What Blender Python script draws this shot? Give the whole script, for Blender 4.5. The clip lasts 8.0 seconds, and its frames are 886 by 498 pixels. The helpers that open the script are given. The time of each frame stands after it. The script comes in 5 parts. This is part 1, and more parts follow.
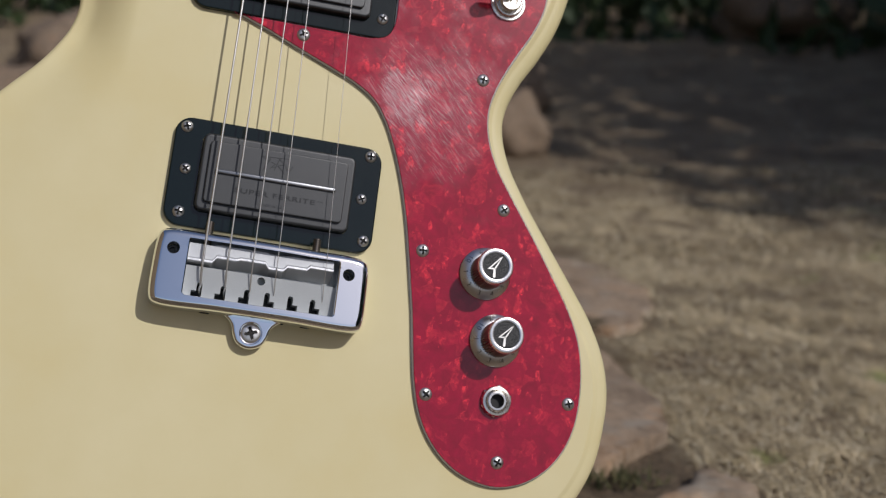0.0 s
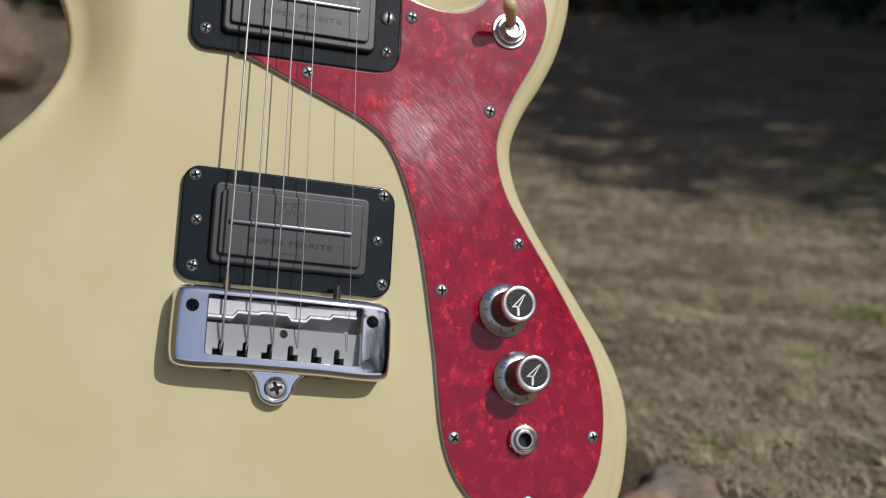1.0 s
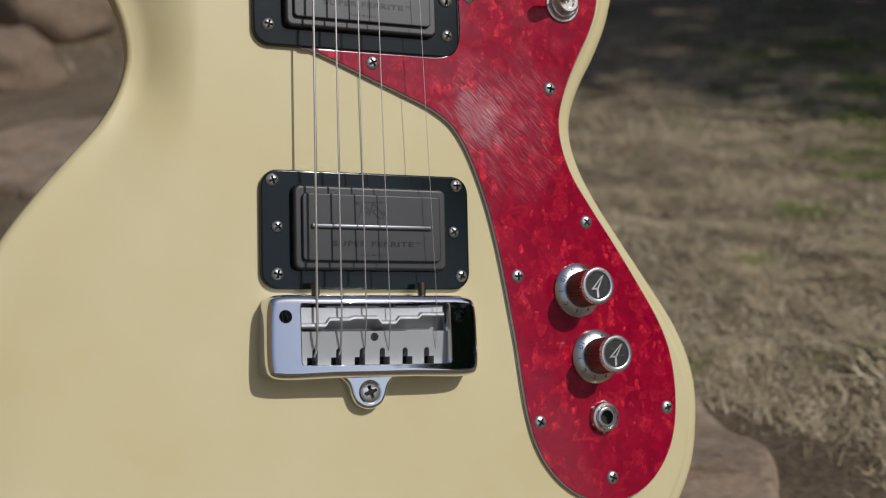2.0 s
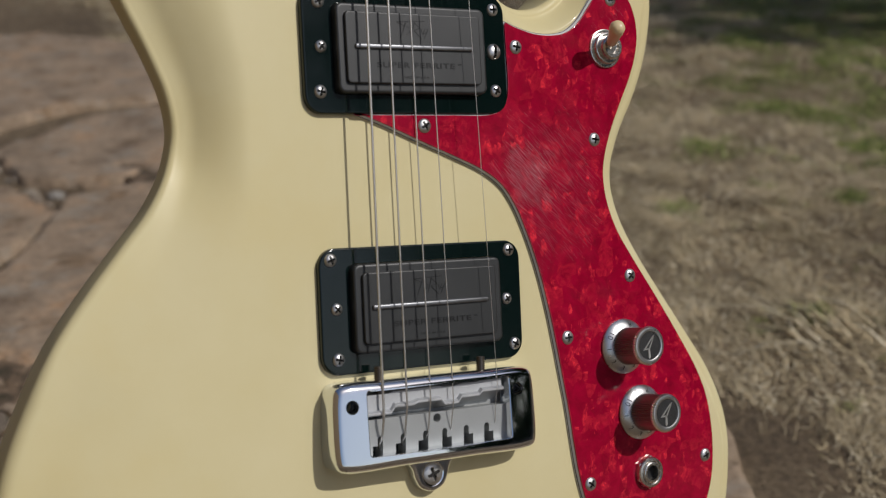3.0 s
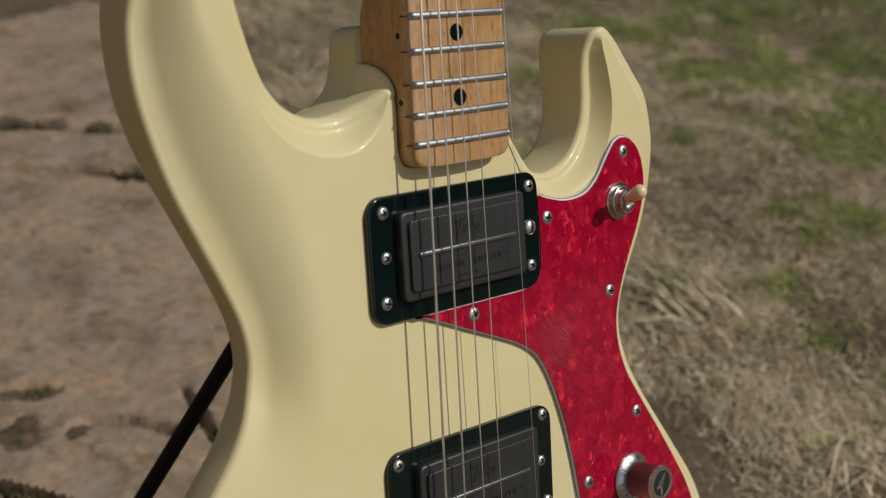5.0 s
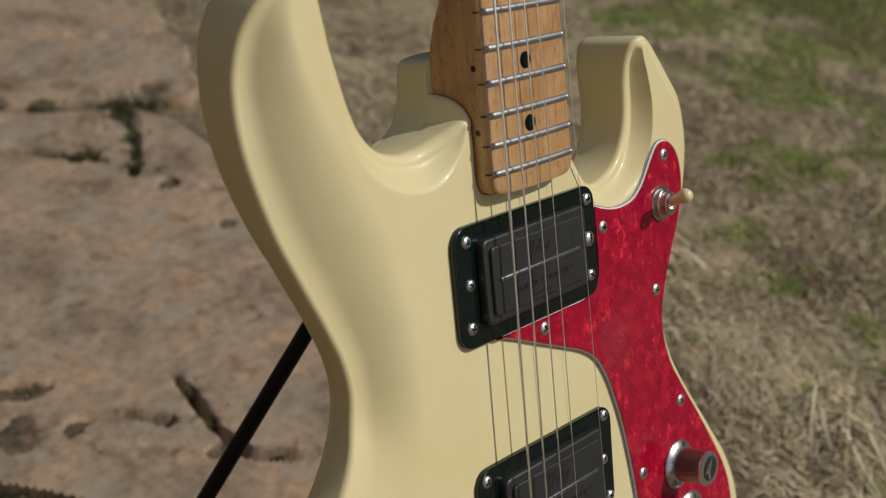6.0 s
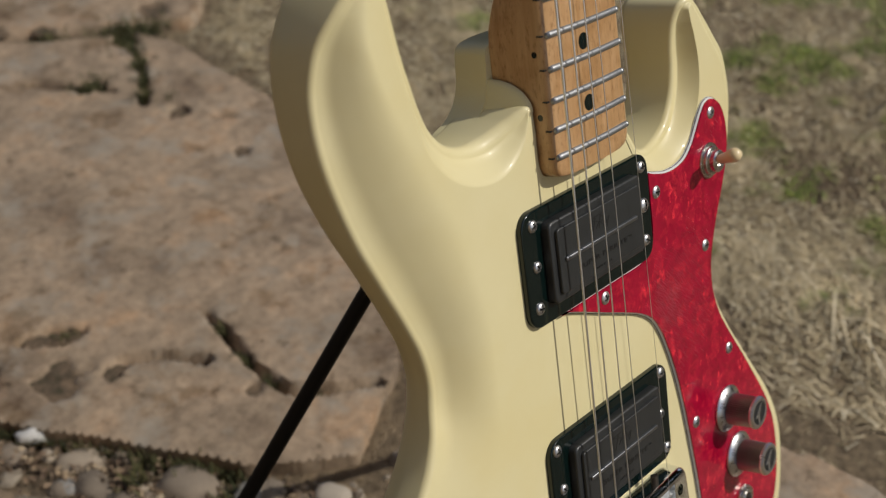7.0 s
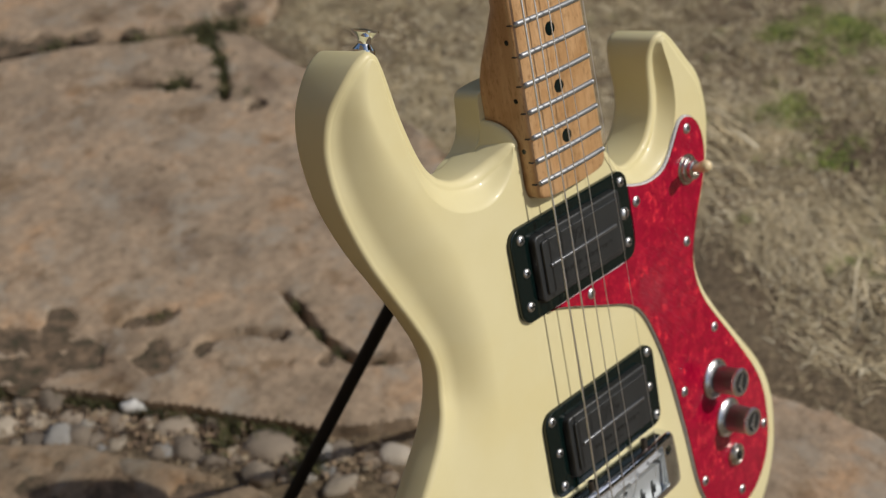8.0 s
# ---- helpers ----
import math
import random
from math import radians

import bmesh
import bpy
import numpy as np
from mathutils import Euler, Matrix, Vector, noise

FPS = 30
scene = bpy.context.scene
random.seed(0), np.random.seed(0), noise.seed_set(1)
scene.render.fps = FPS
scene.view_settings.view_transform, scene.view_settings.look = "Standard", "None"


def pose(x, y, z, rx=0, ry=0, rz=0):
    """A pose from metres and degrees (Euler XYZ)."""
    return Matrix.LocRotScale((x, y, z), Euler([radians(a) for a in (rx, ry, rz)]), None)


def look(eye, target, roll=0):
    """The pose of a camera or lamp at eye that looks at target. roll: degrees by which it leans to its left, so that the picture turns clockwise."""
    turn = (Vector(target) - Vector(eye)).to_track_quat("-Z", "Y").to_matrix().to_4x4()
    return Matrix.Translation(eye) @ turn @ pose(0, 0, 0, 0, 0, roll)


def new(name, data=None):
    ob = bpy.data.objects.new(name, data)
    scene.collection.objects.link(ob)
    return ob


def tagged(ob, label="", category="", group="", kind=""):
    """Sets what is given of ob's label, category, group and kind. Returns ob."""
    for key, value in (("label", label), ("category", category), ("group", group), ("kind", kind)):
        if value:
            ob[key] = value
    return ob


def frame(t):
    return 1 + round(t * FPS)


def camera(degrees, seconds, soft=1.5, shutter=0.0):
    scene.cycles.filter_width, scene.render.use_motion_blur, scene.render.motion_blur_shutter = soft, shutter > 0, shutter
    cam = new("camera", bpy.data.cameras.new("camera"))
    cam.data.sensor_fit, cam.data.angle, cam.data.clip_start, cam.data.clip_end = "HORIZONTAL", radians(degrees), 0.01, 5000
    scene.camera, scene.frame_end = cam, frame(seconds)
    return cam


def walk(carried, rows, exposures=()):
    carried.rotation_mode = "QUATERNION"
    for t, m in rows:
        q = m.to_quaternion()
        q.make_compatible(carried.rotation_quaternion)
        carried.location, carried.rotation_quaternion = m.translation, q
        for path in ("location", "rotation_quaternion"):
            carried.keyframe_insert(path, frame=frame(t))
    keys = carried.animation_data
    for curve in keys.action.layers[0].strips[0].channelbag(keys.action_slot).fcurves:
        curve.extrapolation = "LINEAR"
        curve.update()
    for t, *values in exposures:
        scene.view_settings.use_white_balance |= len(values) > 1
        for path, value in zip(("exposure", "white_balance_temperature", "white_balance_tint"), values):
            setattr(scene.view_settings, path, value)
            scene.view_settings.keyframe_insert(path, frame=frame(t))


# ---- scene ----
cam = camera(38.36, 8.0, soft=1.2)
cam.data.dof.use_dof = True
cam.data.dof.focus_distance = 0.545
cam.data.dof.aperture_fstop = 11.0
# The guitar leans back on its stand: its own axes are x across, z up the neck, y into the body.
LEAN = pose(0, 0, 0.269, -18.4, 7.77, 0)
ROWS = [
    (0.0, -0.0500, -0.5666, -0.1256, -13.01, 10.40, 5.73),
    (0.5, -0.0813, -0.5548, -0.1117, -16.54, 10.59, 4.03),
    (1.0, -0.1178, -0.5371, -0.0973, -19.40, 9.51, 1.99),
    (1.5, -0.1593, -0.5182, -0.0795, -22.07, 7.55, -0.45),
    (1.7, -0.1759, -0.5136, -0.0679, -23.16, 6.24, -1.22),
    (2.8, -0.2575, -0.4530, 0.0094, -30.92, -0.09, -3.41),
    (3.0, -0.2659, -0.4427, 0.0327, -31.90, -1.21, -3.32),
    (3.5, -0.2866, -0.4170, 0.0895, -34.49, -3.56, -2.76),
    (4.0, -0.3036, -0.3948, 0.1289, -37.18, -5.41, -2.28),
    (4.2, -0.3112, -0.3886, 0.1406, -38.27, -6.05, -2.31),
    (5.3, -0.3688, -0.3538, 0.2052, -44.58, -11.38, -4.33),
    (5.5, -0.3800, -0.3441, 0.2122, -45.56, -11.93, -4.75),
    (6.0, -0.4033, -0.3190, 0.2369, -47.52, -13.65, -5.75),
    (6.5, -0.4134, -0.3011, 0.2662, -48.42, -16.47, -7.06),
    (7.0, -0.4183, -0.2957, 0.2851, -47.53, -19.33, -8.23),
    (7.5, -0.4230, -0.3403, 0.3176, -44.21, -20.92, -10.21),
    (8.0, -0.4548, -0.3976, 0.3444, -42.38, -20.93, -11.67),
]
walk(cam, [(t, LEAN @ pose(x, y, z, 0, 0, yaw) @ pose(0, 0, 0, 90 + pitch) @ pose(0, 0, 0, 0, 0, roll))
           for t, x, y, z, yaw, pitch, roll in ROWS],
     exposures=[(0.0, -0.42, 6130, 15), (1.7, -0.47, 6150, 14), (4.2, -0.49, 6540, 11), (5.5, -0.37, 6640, 10), (6.5, -0.28, 6600, 10), (8.0, -0.09, 6500, 10)])

# ---- light ----
SUN = Vector((0.435, -0.582, 0.687)).normalized()
world = bpy.data.worlds.new("world")
scene.world = world
world.use_nodes = True
wn = world.node_tree.nodes
sky = wn.new("ShaderNodeTexSky")
sky.sky_type, sky.sun_disc = "NISHITA", False
sky.air_density, sky.dust_density, sky.ozone_density = 0.95, 1.4, 0.8
sky.sun_elevation, sky.sun_rotation = math.asin(SUN.z), math.atan2(SUN.x, SUN.y)
world.node_tree.links.new(sky.outputs[0], wn["Background"].inputs[0])
wn["Background"].inputs[1].default_value = 0.095
sun = new("sun", bpy.data.lights.new("sun", "SUN"))
sun.data.energy, sun.data.angle, sun.data.color = 3.0, radians(0.55), (1.0, 0.965, 0.89)
sun.matrix_world = look(SUN * 30, (0, 0, 0))

# ---- materials ----
def material(name, color, rough=0.5, metal=0.0, coat=0.0, spec=0.5):
    m = bpy.data.materials.new(name)
    m.use_nodes = True
    b = m.node_tree.nodes["Principled BSDF"]
    b.inputs["Base Color"].default_value = (*color, 1)
    b.inputs["Roughness"].default_value = rough
    b.inputs["Metallic"].default_value = metal
    b.inputs["Coat Weight"].default_value = coat
    b.inputs["Coat Roughness"].default_value = 0.08
    b.inputs["Specular IOR Level"].default_value = spec
    return m


class Nodes:
    """Short hand for building a node tree."""

    def __init__(self, m):
        self.tree, self.shader = m.node_tree, m.node_tree.nodes["Principled BSDF"]

    def add(self, kind, **values):
        n = self.tree.nodes.new(kind)
        for key, v in values.items():
            if key in ("data_type", "blend_type", "feature", "distance", "operation", "wave_type", "noise_dimensions", "bands_direction"):
                if key == "data_type": n.data_type = v
                elif key == "blend_type": n.blend_type = v
                elif key == "feature": n.feature = v
                elif key == "distance": n.distance = v
                elif key == "operation": n.operation = v
                elif key == "wave_type": n.wave_type = v
                elif key == "bands_direction": n.bands_direction = v
            else:
                n.inputs[key.replace("_", " ")].default_value = v
        return n

    def link(self, a, b):
        self.tree.links.new(a, b)

    def coords(self, scale=(1, 1, 1), turn=(0, 0, 0)):
        c = self.tree.nodes.new("ShaderNodeTexCoord")
        m = self.tree.nodes.new("ShaderNodeMapping")
        m.inputs["Scale"].default_value = scale
        m.inputs["Rotation"].default_value = turn
        self.link(c.outputs["Object"], m.inputs[0])
        return m.outputs[0]

    def noise(self, vec, scale, detail=4.0, rough=0.55, distortion=0.0):
        n = self.add("ShaderNodeTexNoise", Scale=scale, Detail=detail, Roughness=rough, Distortion=distortion)
        self.link(vec, n.inputs["Vector"])
        return n.outputs["Fac"]

    def ramp(self, fac, stops):
        r = self.tree.nodes.new("ShaderNodeValToRGB")
        e = r.color_ramp.elements
        while len(e) < len(stops):
            e.new(0.5)
        for k, (p, c) in enumerate(stops):
            e[k].position = p
            e[k].color = (*c, 1) if len(c) == 3 else c
        self.link(fac, r.inputs[0])
        return r.outputs[0]

    def mix(self, fac, a, b, kind="MIX"):
        n = self.tree.nodes.new("ShaderNodeMix")
        n.data_type, n.blend_type = "RGBA", kind
        for sock, v in ((n.inputs["Factor"], fac), (n.inputs[6], a), (n.inputs[7], b)):
            if isinstance(v, (int, float)):
                sock.default_value = v
            elif isinstance(v, tuple):
                sock.default_value = (*v, 1)
            else:
                self.link(v, sock)
        return n.outputs[2]

    def color(self, out):
        self.link(out, self.shader.inputs["Base Color"])

    def rough(self, fac, lo, hi):
        n = self.tree.nodes.new("ShaderNodeMapRange")
        n.inputs["To Min"].default_value, n.inputs["To Max"].default_value = lo, hi
        self.link(fac, n.inputs[0])
        self.link(n.outputs[0], self.shader.inputs["Roughness"])

    def bump(self, height, strength, dist, coat=False):
        n = self.tree.nodes.new("ShaderNodeBump")
        n.inputs["Strength"].default_value, n.inputs["Distance"].default_value = strength, dist
        self.link(height, n.inputs["Height"])
        self.link(n.outputs[0], self.shader.inputs["Normal"])
        if coat:
            self.link(n.outputs[0], self.shader.inputs["Coat Normal"])
        return n


def make_lacquer():
    m = material("cream_lacquer", (0.70, 0.60, 0.35), 0.4, coat=0.08, spec=0.34)
    k = Nodes(m)
    v = k.coords()
    k.color(k.ramp(k.noise(v, 13, 5, 0.6), [(0.3, (0.715, 0.612, 0.318)), (0.5, (0.73, 0.642, 0.362)), (0.7, (0.755, 0.67, 0.395))]))
    k.rough(k.noise(v, 25, 6), 0.34, 0.50)
    k.bump(k.noise(v, 160, 3), 0.012, 0.001)
    return m


def make_pearl():
    m = material("red_pearl_plastic", (0.5, 0.01, 0.03), 0.3, coat=0.0, spec=0.5)
    k = Nodes(m)
    v = k.coords()
    warp = k.tree.nodes.new("ShaderNodeTexNoise")
    warp.inputs["Scale"].default_value, warp.inputs["Detail"].default_value = 130, 2
    k.link(v, warp.inputs["Vector"])
    vec = k.mix(0.004, v, warp.outputs["Color"])
    shards = []
    for scale, turn, squash, lo, hi in ((260, 0.6, 0.55, 0.84, 0.90), (480, -0.7, 0.5, 0.80, 0.88), (800, 1.3, 1.0, 0.2, 0.95)):
        mp = k.tree.nodes.new("ShaderNodeMapping")
        mp.inputs["Rotation"].default_value = (0, turn, 0)
        mp.inputs["Scale"].default_value = (1.0, 1.0, squash)
        k.link(vec, mp.inputs[0])
        n = k.add("ShaderNodeTexVoronoi", Scale=scale)
        k.link(mp.outputs[0], n.inputs["Vector"])
        sep = k.tree.nodes.new("ShaderNodeSeparateColor")
        k.link(n.outputs["Color"], sep.inputs[0])
        shards.append(k.ramp(sep.outputs[0], [(lo, (0, 0, 0)), (hi, (1, 1, 1))]))
    cloud = k.ramp(k.noise(v, 85, 5, 0.65, 1.2), [(0.50, (0.03, 0.03, 0.03)), (0.63, (1, 1, 1))])
    both = k.mix(1.0, shards[0], shards[1], "SCREEN")
    shine = k.mix(1.0, k.mix(1.0, both, k.mix(0.25, shards[2], (1, 1, 1)), "MULTIPLY"), cloud, "MULTIPLY")
    veil = k.add("ShaderNodeTexVoronoi", Scale=150.0)
    k.link(vec, veil.inputs["Vector"])
    tint = k.tree.nodes.new("ShaderNodeSeparateColor")
    k.link(veil.outputs["Color"], tint.inputs[0])
    soft = k.mix(1.0, k.ramp(tint.outputs[1], [(0.45, (0, 0, 0)), (1.0, (0.42, 0.42, 0.42))]), k.ramp(k.noise(v, 200, 5, 0.7, 1.5), [(0.4, (0, 0, 0)), (0.65, (1, 1, 1))]), "MULTIPLY")
    shine = k.mix(1.0, shine, soft, "SCREEN")
    deep = k.ramp(k.noise(v, 110, 5, 0.65, 1.2), [(0.3, (0.24, 0.0008, 0.018)), (0.7, (0.40, 0.001, 0.030))])
    k.color(k.mix(shine, deep, (0.90, 0.035, 0.06)))
    # fine scratches from years of playing, in two directions
    streaks = []
    for turn in (36, 44, 55):
        st = k.tree.nodes.new("ShaderNodeMapping")
        st.inputs["Rotation"].default_value = (0, radians(turn), 0)
        k.link(v, st.inputs[0])
        sc = k.tree.nodes.new("ShaderNodeMapping")
        sc.inputs["Scale"].default_value = (2300, 60, 75)
        k.link(st.outputs[0], sc.inputs[0])
        streaks.append(k.ramp(k.noise(sc.outputs[0], 1.0, 2, 0.6), [(0.57, (0, 0, 0)), (0.66, (1, 1, 1))]))
    scr = k.mix(1.0, k.mix(1.0, streaks[0], streaks[1], "ADD"), streaks[2], "ADD")
    # dulled by playing round the middle, with smudges elsewhere
    away = k.tree.nodes.new("ShaderNodeMath")
    away.operation = "MINIMUM"
    for slot, middle in enumerate(((0.066, 0.0, 0.049), (0.102, 0.0, 0.126))):
        gone = k.tree.nodes.new("ShaderNodeVectorMath")
        gone.operation = "DISTANCE"
        k.link(v, gone.inputs[0])
        gone.inputs[1].default_value = middle
        more = k.tree.nodes.new("ShaderNodeMath")
        k.link(gone.outputs["Value"], more.inputs[0])
        more.inputs[1].default_value = 0.030 * slot
        k.link(more.outputs[0], away.inputs[slot])
    near = k.tree.nodes.new("ShaderNodeMath")
    near.operation = "MULTIPLY_ADD"
    k.link(away.outputs[0], near.inputs[0])
    near.inputs[1].default_value = -8.5
    k.link(k.noise(v, 55, 6, 0.65, 0.3), near.inputs[2])
    dull = k.ramp(near.outputs[0], [(0.10, (0, 0, 0)), (0.46, (1, 1, 1))])
    both = k.mix(1.0, dull, k.mix(0.32, scr, (1.0, 1.0, 1.0)), "MULTIPLY")
    k.rough(both, 0.19, 0.40)
    k.link(k.ramp(both, [(0.0, (0.34, 0.34, 0.34)), (1.0, (1.0, 1.0, 1.0))]), k.shader.inputs["Specular IOR Level"])
    k.bump(scr, 0.02, 0.0003)
    # one place by the strings is scraped right through the gloss
    gone = k.tree.nodes.new("ShaderNodeVectorMath")
    gone.operation = "DISTANCE"
    k.link(v, gone.inputs[0])
    gone.inputs[1].default_value = (0.0550, 0.0, 0.0500)
    spot = k.tree.nodes.new("ShaderNodeMath")
    spot.operation = "MULTIPLY_ADD"
    k.link(gone.outputs["Value"], spot.inputs[0])
    spot.inputs[1].default_value = -26.0
    k.link(k.noise(v, 90, 6, 0.7, 0.3), spot.inputs[2])
    scraped = k.mix(1.0, k.ramp(spot.outputs[0], [(0.08, (0, 0, 0)), (0.46, (1, 1, 1))]), k.mix(0.30, scr, (1.0, 1.0, 1.0)), "MULTIPLY")
    k.link(k.ramp(scraped, [(0.0, (0.12, 0.12, 0.12)), (1.0, (1, 1, 1))]), k.shader.inputs["Coat Weight"])
    k.link(k.ramp(scraped, [(0.0, (0.05, 0.05, 0.05)), (0.25, (0.42, 0.42, 0.42))]), k.shader.inputs["Coat Roughness"])
    k.shader.inputs["Coat IOR"].default_value = 2.2
    return m


def make_metal(name, color, rough, fine=0.0):
    m = material(name, color, rough, 1.0)
    k = Nodes(m)
    v = k.coords()
    k.rough(k.noise(v, 240, 5), max(0.02, rough - 0.05), rough + (0.12 if rough > 0.1 else 0.05))
    if fine:
        k.bump(k.noise(v, 900, 3), fine, 0.0004)
    return m


def make_plastic(name, color, rough, grain=0.15, scale=1400.0):
    m = material(name, color, rough)
    k = Nodes(m)
    v = k.coords()
    dark = tuple(c * 0.8 for c in color)
    k.color(k.mix(k.noise(v, 60, 5), color, dark))
    k.rough(k.noise(v, 90, 5), rough - 0.06, rough + 0.12)
    k.bump(k.noise(v, scale, 3), grain, 0.0004)
    return m


def make_maple():
    m = material("amber_maple", (0.6, 0.3, 0.11), 0.3, coat=0.3)
    k = Nodes(m)
    v = k.coords((90, 90, 6))
    grain = k.noise(v, 3, 6, 0.6, 0.4)
    w = k.coords((22, 22, 5))
    tone = k.mix(k.ramp(k.noise(w, 2, 3), [(0.35, (0, 0, 0)), (0.7, (1, 1, 1))]),
                  k.ramp(grain, [(0.3, (0.41, 0.22, 0.085)), (0.7, (0.56, 0.335, 0.16))]),
                  k.ramp(grain, [(0.3, (0.49, 0.27, 0.115)), (0.7, (0.64, 0.405, 0.215))]))
    speck = k.ramp(k.noise(k.coords((1, 1, 0.35)), 700, 4, 0.7), [(0.34, (0.66, 0.60, 0.52)), (0.46, (0.96, 0.96, 0.95)), (0.7, (1.0, 1.0, 1.0))])
    worn = k.ramp(k.noise(k.coords(), 38, 5, 0.65), [(0.33, (0.80, 0.74, 0.64)), (0.5, (1.0, 1.0, 1.0))])
    k.color(k.mix(1.0, k.mix(1.0, tone, speck, "MULTIPLY"), worn, "MULTIPLY"))
    k.bump(grain, 0.04, 0.0005)
    k.rough(k.noise(k.coords(), 50, 5), 0.26, 0.46)
    return m


def make_sandstone(name, tone=(1, 1, 1)):
    t = lambda r, g, b: (r * tone[0], g * tone[1], b * tone[2])
    m = material(name, (0.27, 0.19, 0.14), 0.9)
    k = Nodes(m)
    v = k.coords()
    big = k.ramp(k.noise(v, 11, 6, 0.66, 0.2), [(0.30, t(0.19, 0.132, 0.088)), (0.45, t(0.33, 0.245, 0.168)), (0.56, t(0.41, 0.30, 0.205)), (0.70, t(0.50, 0.31, 0.175))])
    fine = k.ramp(k.noise(v, 95, 6, 0.72), [(0.3, (0.6, 0.58, 0.55)), (0.7, (1.2, 1.2, 1.18))])
    base = k.mix(1.0, big, fine, "MULTIPLY")
    grey = k.ramp(k.noise(v, 20, 6, 0.66, 0.2), [(0.52, (0, 0, 0)), (0.66, (0.75, 0.75, 0.75))])
    base = k.mix(grey, base, t(0.34, 0.295, 0.235))
    rust = k.ramp(k.noise(v, 26, 3, 0.6, 0.3), [(0.60, (0, 0, 0)), (0.74, (0.45, 0.45, 0.45))])
    base = k.mix(rust, base, t(0.40, 0.235, 0.125))
    pits = k.ramp(k.noise(v, 34, 6, 0.7, 0.2), [(0.30, (0.30, 0.27, 0.22)), (0.40, (1, 1, 1))])
    worn = k.ramp(k.noise(v, 14, 7, 0.66, 0.3), [(0.56, (1, 1, 1)), (0.62, (0.74, 0.68, 0.60)), (0.67, (0.64, 0.58, 0.50)), (0.72, (0.88, 0.85, 0.80))])
    base = k.mix(1.0, base, worn, "MULTIPLY")
    k.color(k.mix(1.0, base, pits, "MULTIPLY"))
    k.bump(k.noise(v, 90, 8, 0.75), 0.32, 0.0028)
    return m


def make_soil():
    m = material("dry_soil", (0.16, 0.12, 0.08), 0.95)
    k = Nodes(m)
    v = k.coords()
    base = k.ramp(k.noise(v, 3.5, 6, 0.65), [(0.3, (0.23, 0.17, 0.11)), (0.52, (0.38, 0.288, 0.188)), (0.72, (0.51, 0.405, 0.265))])
    straw = k.ramp(k.noise(v, 120, 5, 0.7), [(0.35, (0.5, 0.48, 0.45)), (0.7, (1.35, 1.3, 1.2))])
    k.color(k.mix(1.0, base, straw, "MULTIPLY"))
    k.bump(k.noise(v, 90, 8, 0.75), 1.0, 0.02)
    return m


def make_blades():
    m = material("dry_grass", (0.3, 0.24, 0.12), 0.6)
    k = Nodes(m)
    g = k.tree.nodes.new("ShaderNodeNewGeometry")
    v = k.coords()
    sep = k.tree.nodes.new("ShaderNodeSeparateXYZ")
    k.link(v, sep.inputs[0])
    far = k.tree.nodes.new("ShaderNodeMath")
    far.operation = "MULTIPLY_ADD"
    k.link(sep.outputs[0], far.inputs[0])
    far.inputs[1].default_value = 0.30
    near = k.tree.nodes.new("ShaderNodeMath")
    near.operation = "MULTIPLY_ADD"
    k.link(sep.outputs[1], near.inputs[0])
    near.inputs[1].default_value = -0.15
    k.link(k.noise(v, 8.0, 6, 0.68), near.inputs[2])
    k.link(near.outputs[0], far.inputs[2])
    green = k.ramp(far.outputs[0], [(0.715, (0, 0, 0)), (0.765, (1, 1, 1))])
    dry = k.ramp(g.outputs["Random Per Island"], [(0.0, (0.22, 0.175, 0.10)), (0.3, (0.51, 0.405, 0.24)), (0.75, (0.70, 0.57, 0.36)), (1.0, (0.86, 0.76, 0.56))])
    live = k.ramp(g.outputs["Random Per Island"], [(0.0, (0.035, 0.075, 0.008)), (0.4, (0.165, 0.24, 0.028)), (0.75, (0.40, 0.42, 0.11)), (1.0, (0.66, 0.57, 0.32))])
    patch = k.ramp(k.noise(v, 26, 5, 0.7), [(0.34, (0.66, 0.64, 0.60)), (0.50, (0.93, 0.93, 0.92)), (0.66, (1.16, 1.15, 1.12))])
    k.color(k.mix(1.0, k.mix(green, dry, live), patch, "MULTIPLY"))
    return m


def make_dirt_earth():
    m = material("dark_earth", (0.10, 0.07, 0.045), 0.95)
    k = Nodes(m)
    v = k.coords()
    base = k.ramp(k.noise(v, 60, 6, 0.7), [(0.32, (0.035, 0.035, 0.014)), (0.45, (0.095, 0.068, 0.042)), (0.60, (0.20, 0.135, 0.083)), (0.72, (0.30, 0.215, 0.14))])
    k.color(base)
    k.bump(k.noise(v, 220, 6, 0.7), 0.6, 0.003)
    return m


def make_stone(name, lift):
    m = material(name, (0.25, 0.23, 0.21), 0.75)
    k = Nodes(m)
    i = k.tree.nodes.new("ShaderNodeObjectInfo")
    v = k.coords()
    tones = ((0.0, (0.17, 0.135, 0.10)), (0.35, (0.24, 0.19, 0.14)), (0.7, (0.32, 0.265, 0.20)), (0.85, (0.27, 0.255, 0.235)), (1.0, (0.36, 0.325, 0.275)))
    base = k.ramp(i.outputs["Random"], [(p, tuple(q * lift for q in c)) for p, c in tones])
    spots = k.ramp(k.noise(v, 110, 6, 0.7), [(0.3, (0.6, 0.6, 0.6)), (0.7, (1.2, 1.2, 1.2))])
    k.color(k.mix(1.0, base, spots, "MULTIPLY"))
    k.bump(k.noise(v, 150, 6), 0.35, 0.003)
    return m


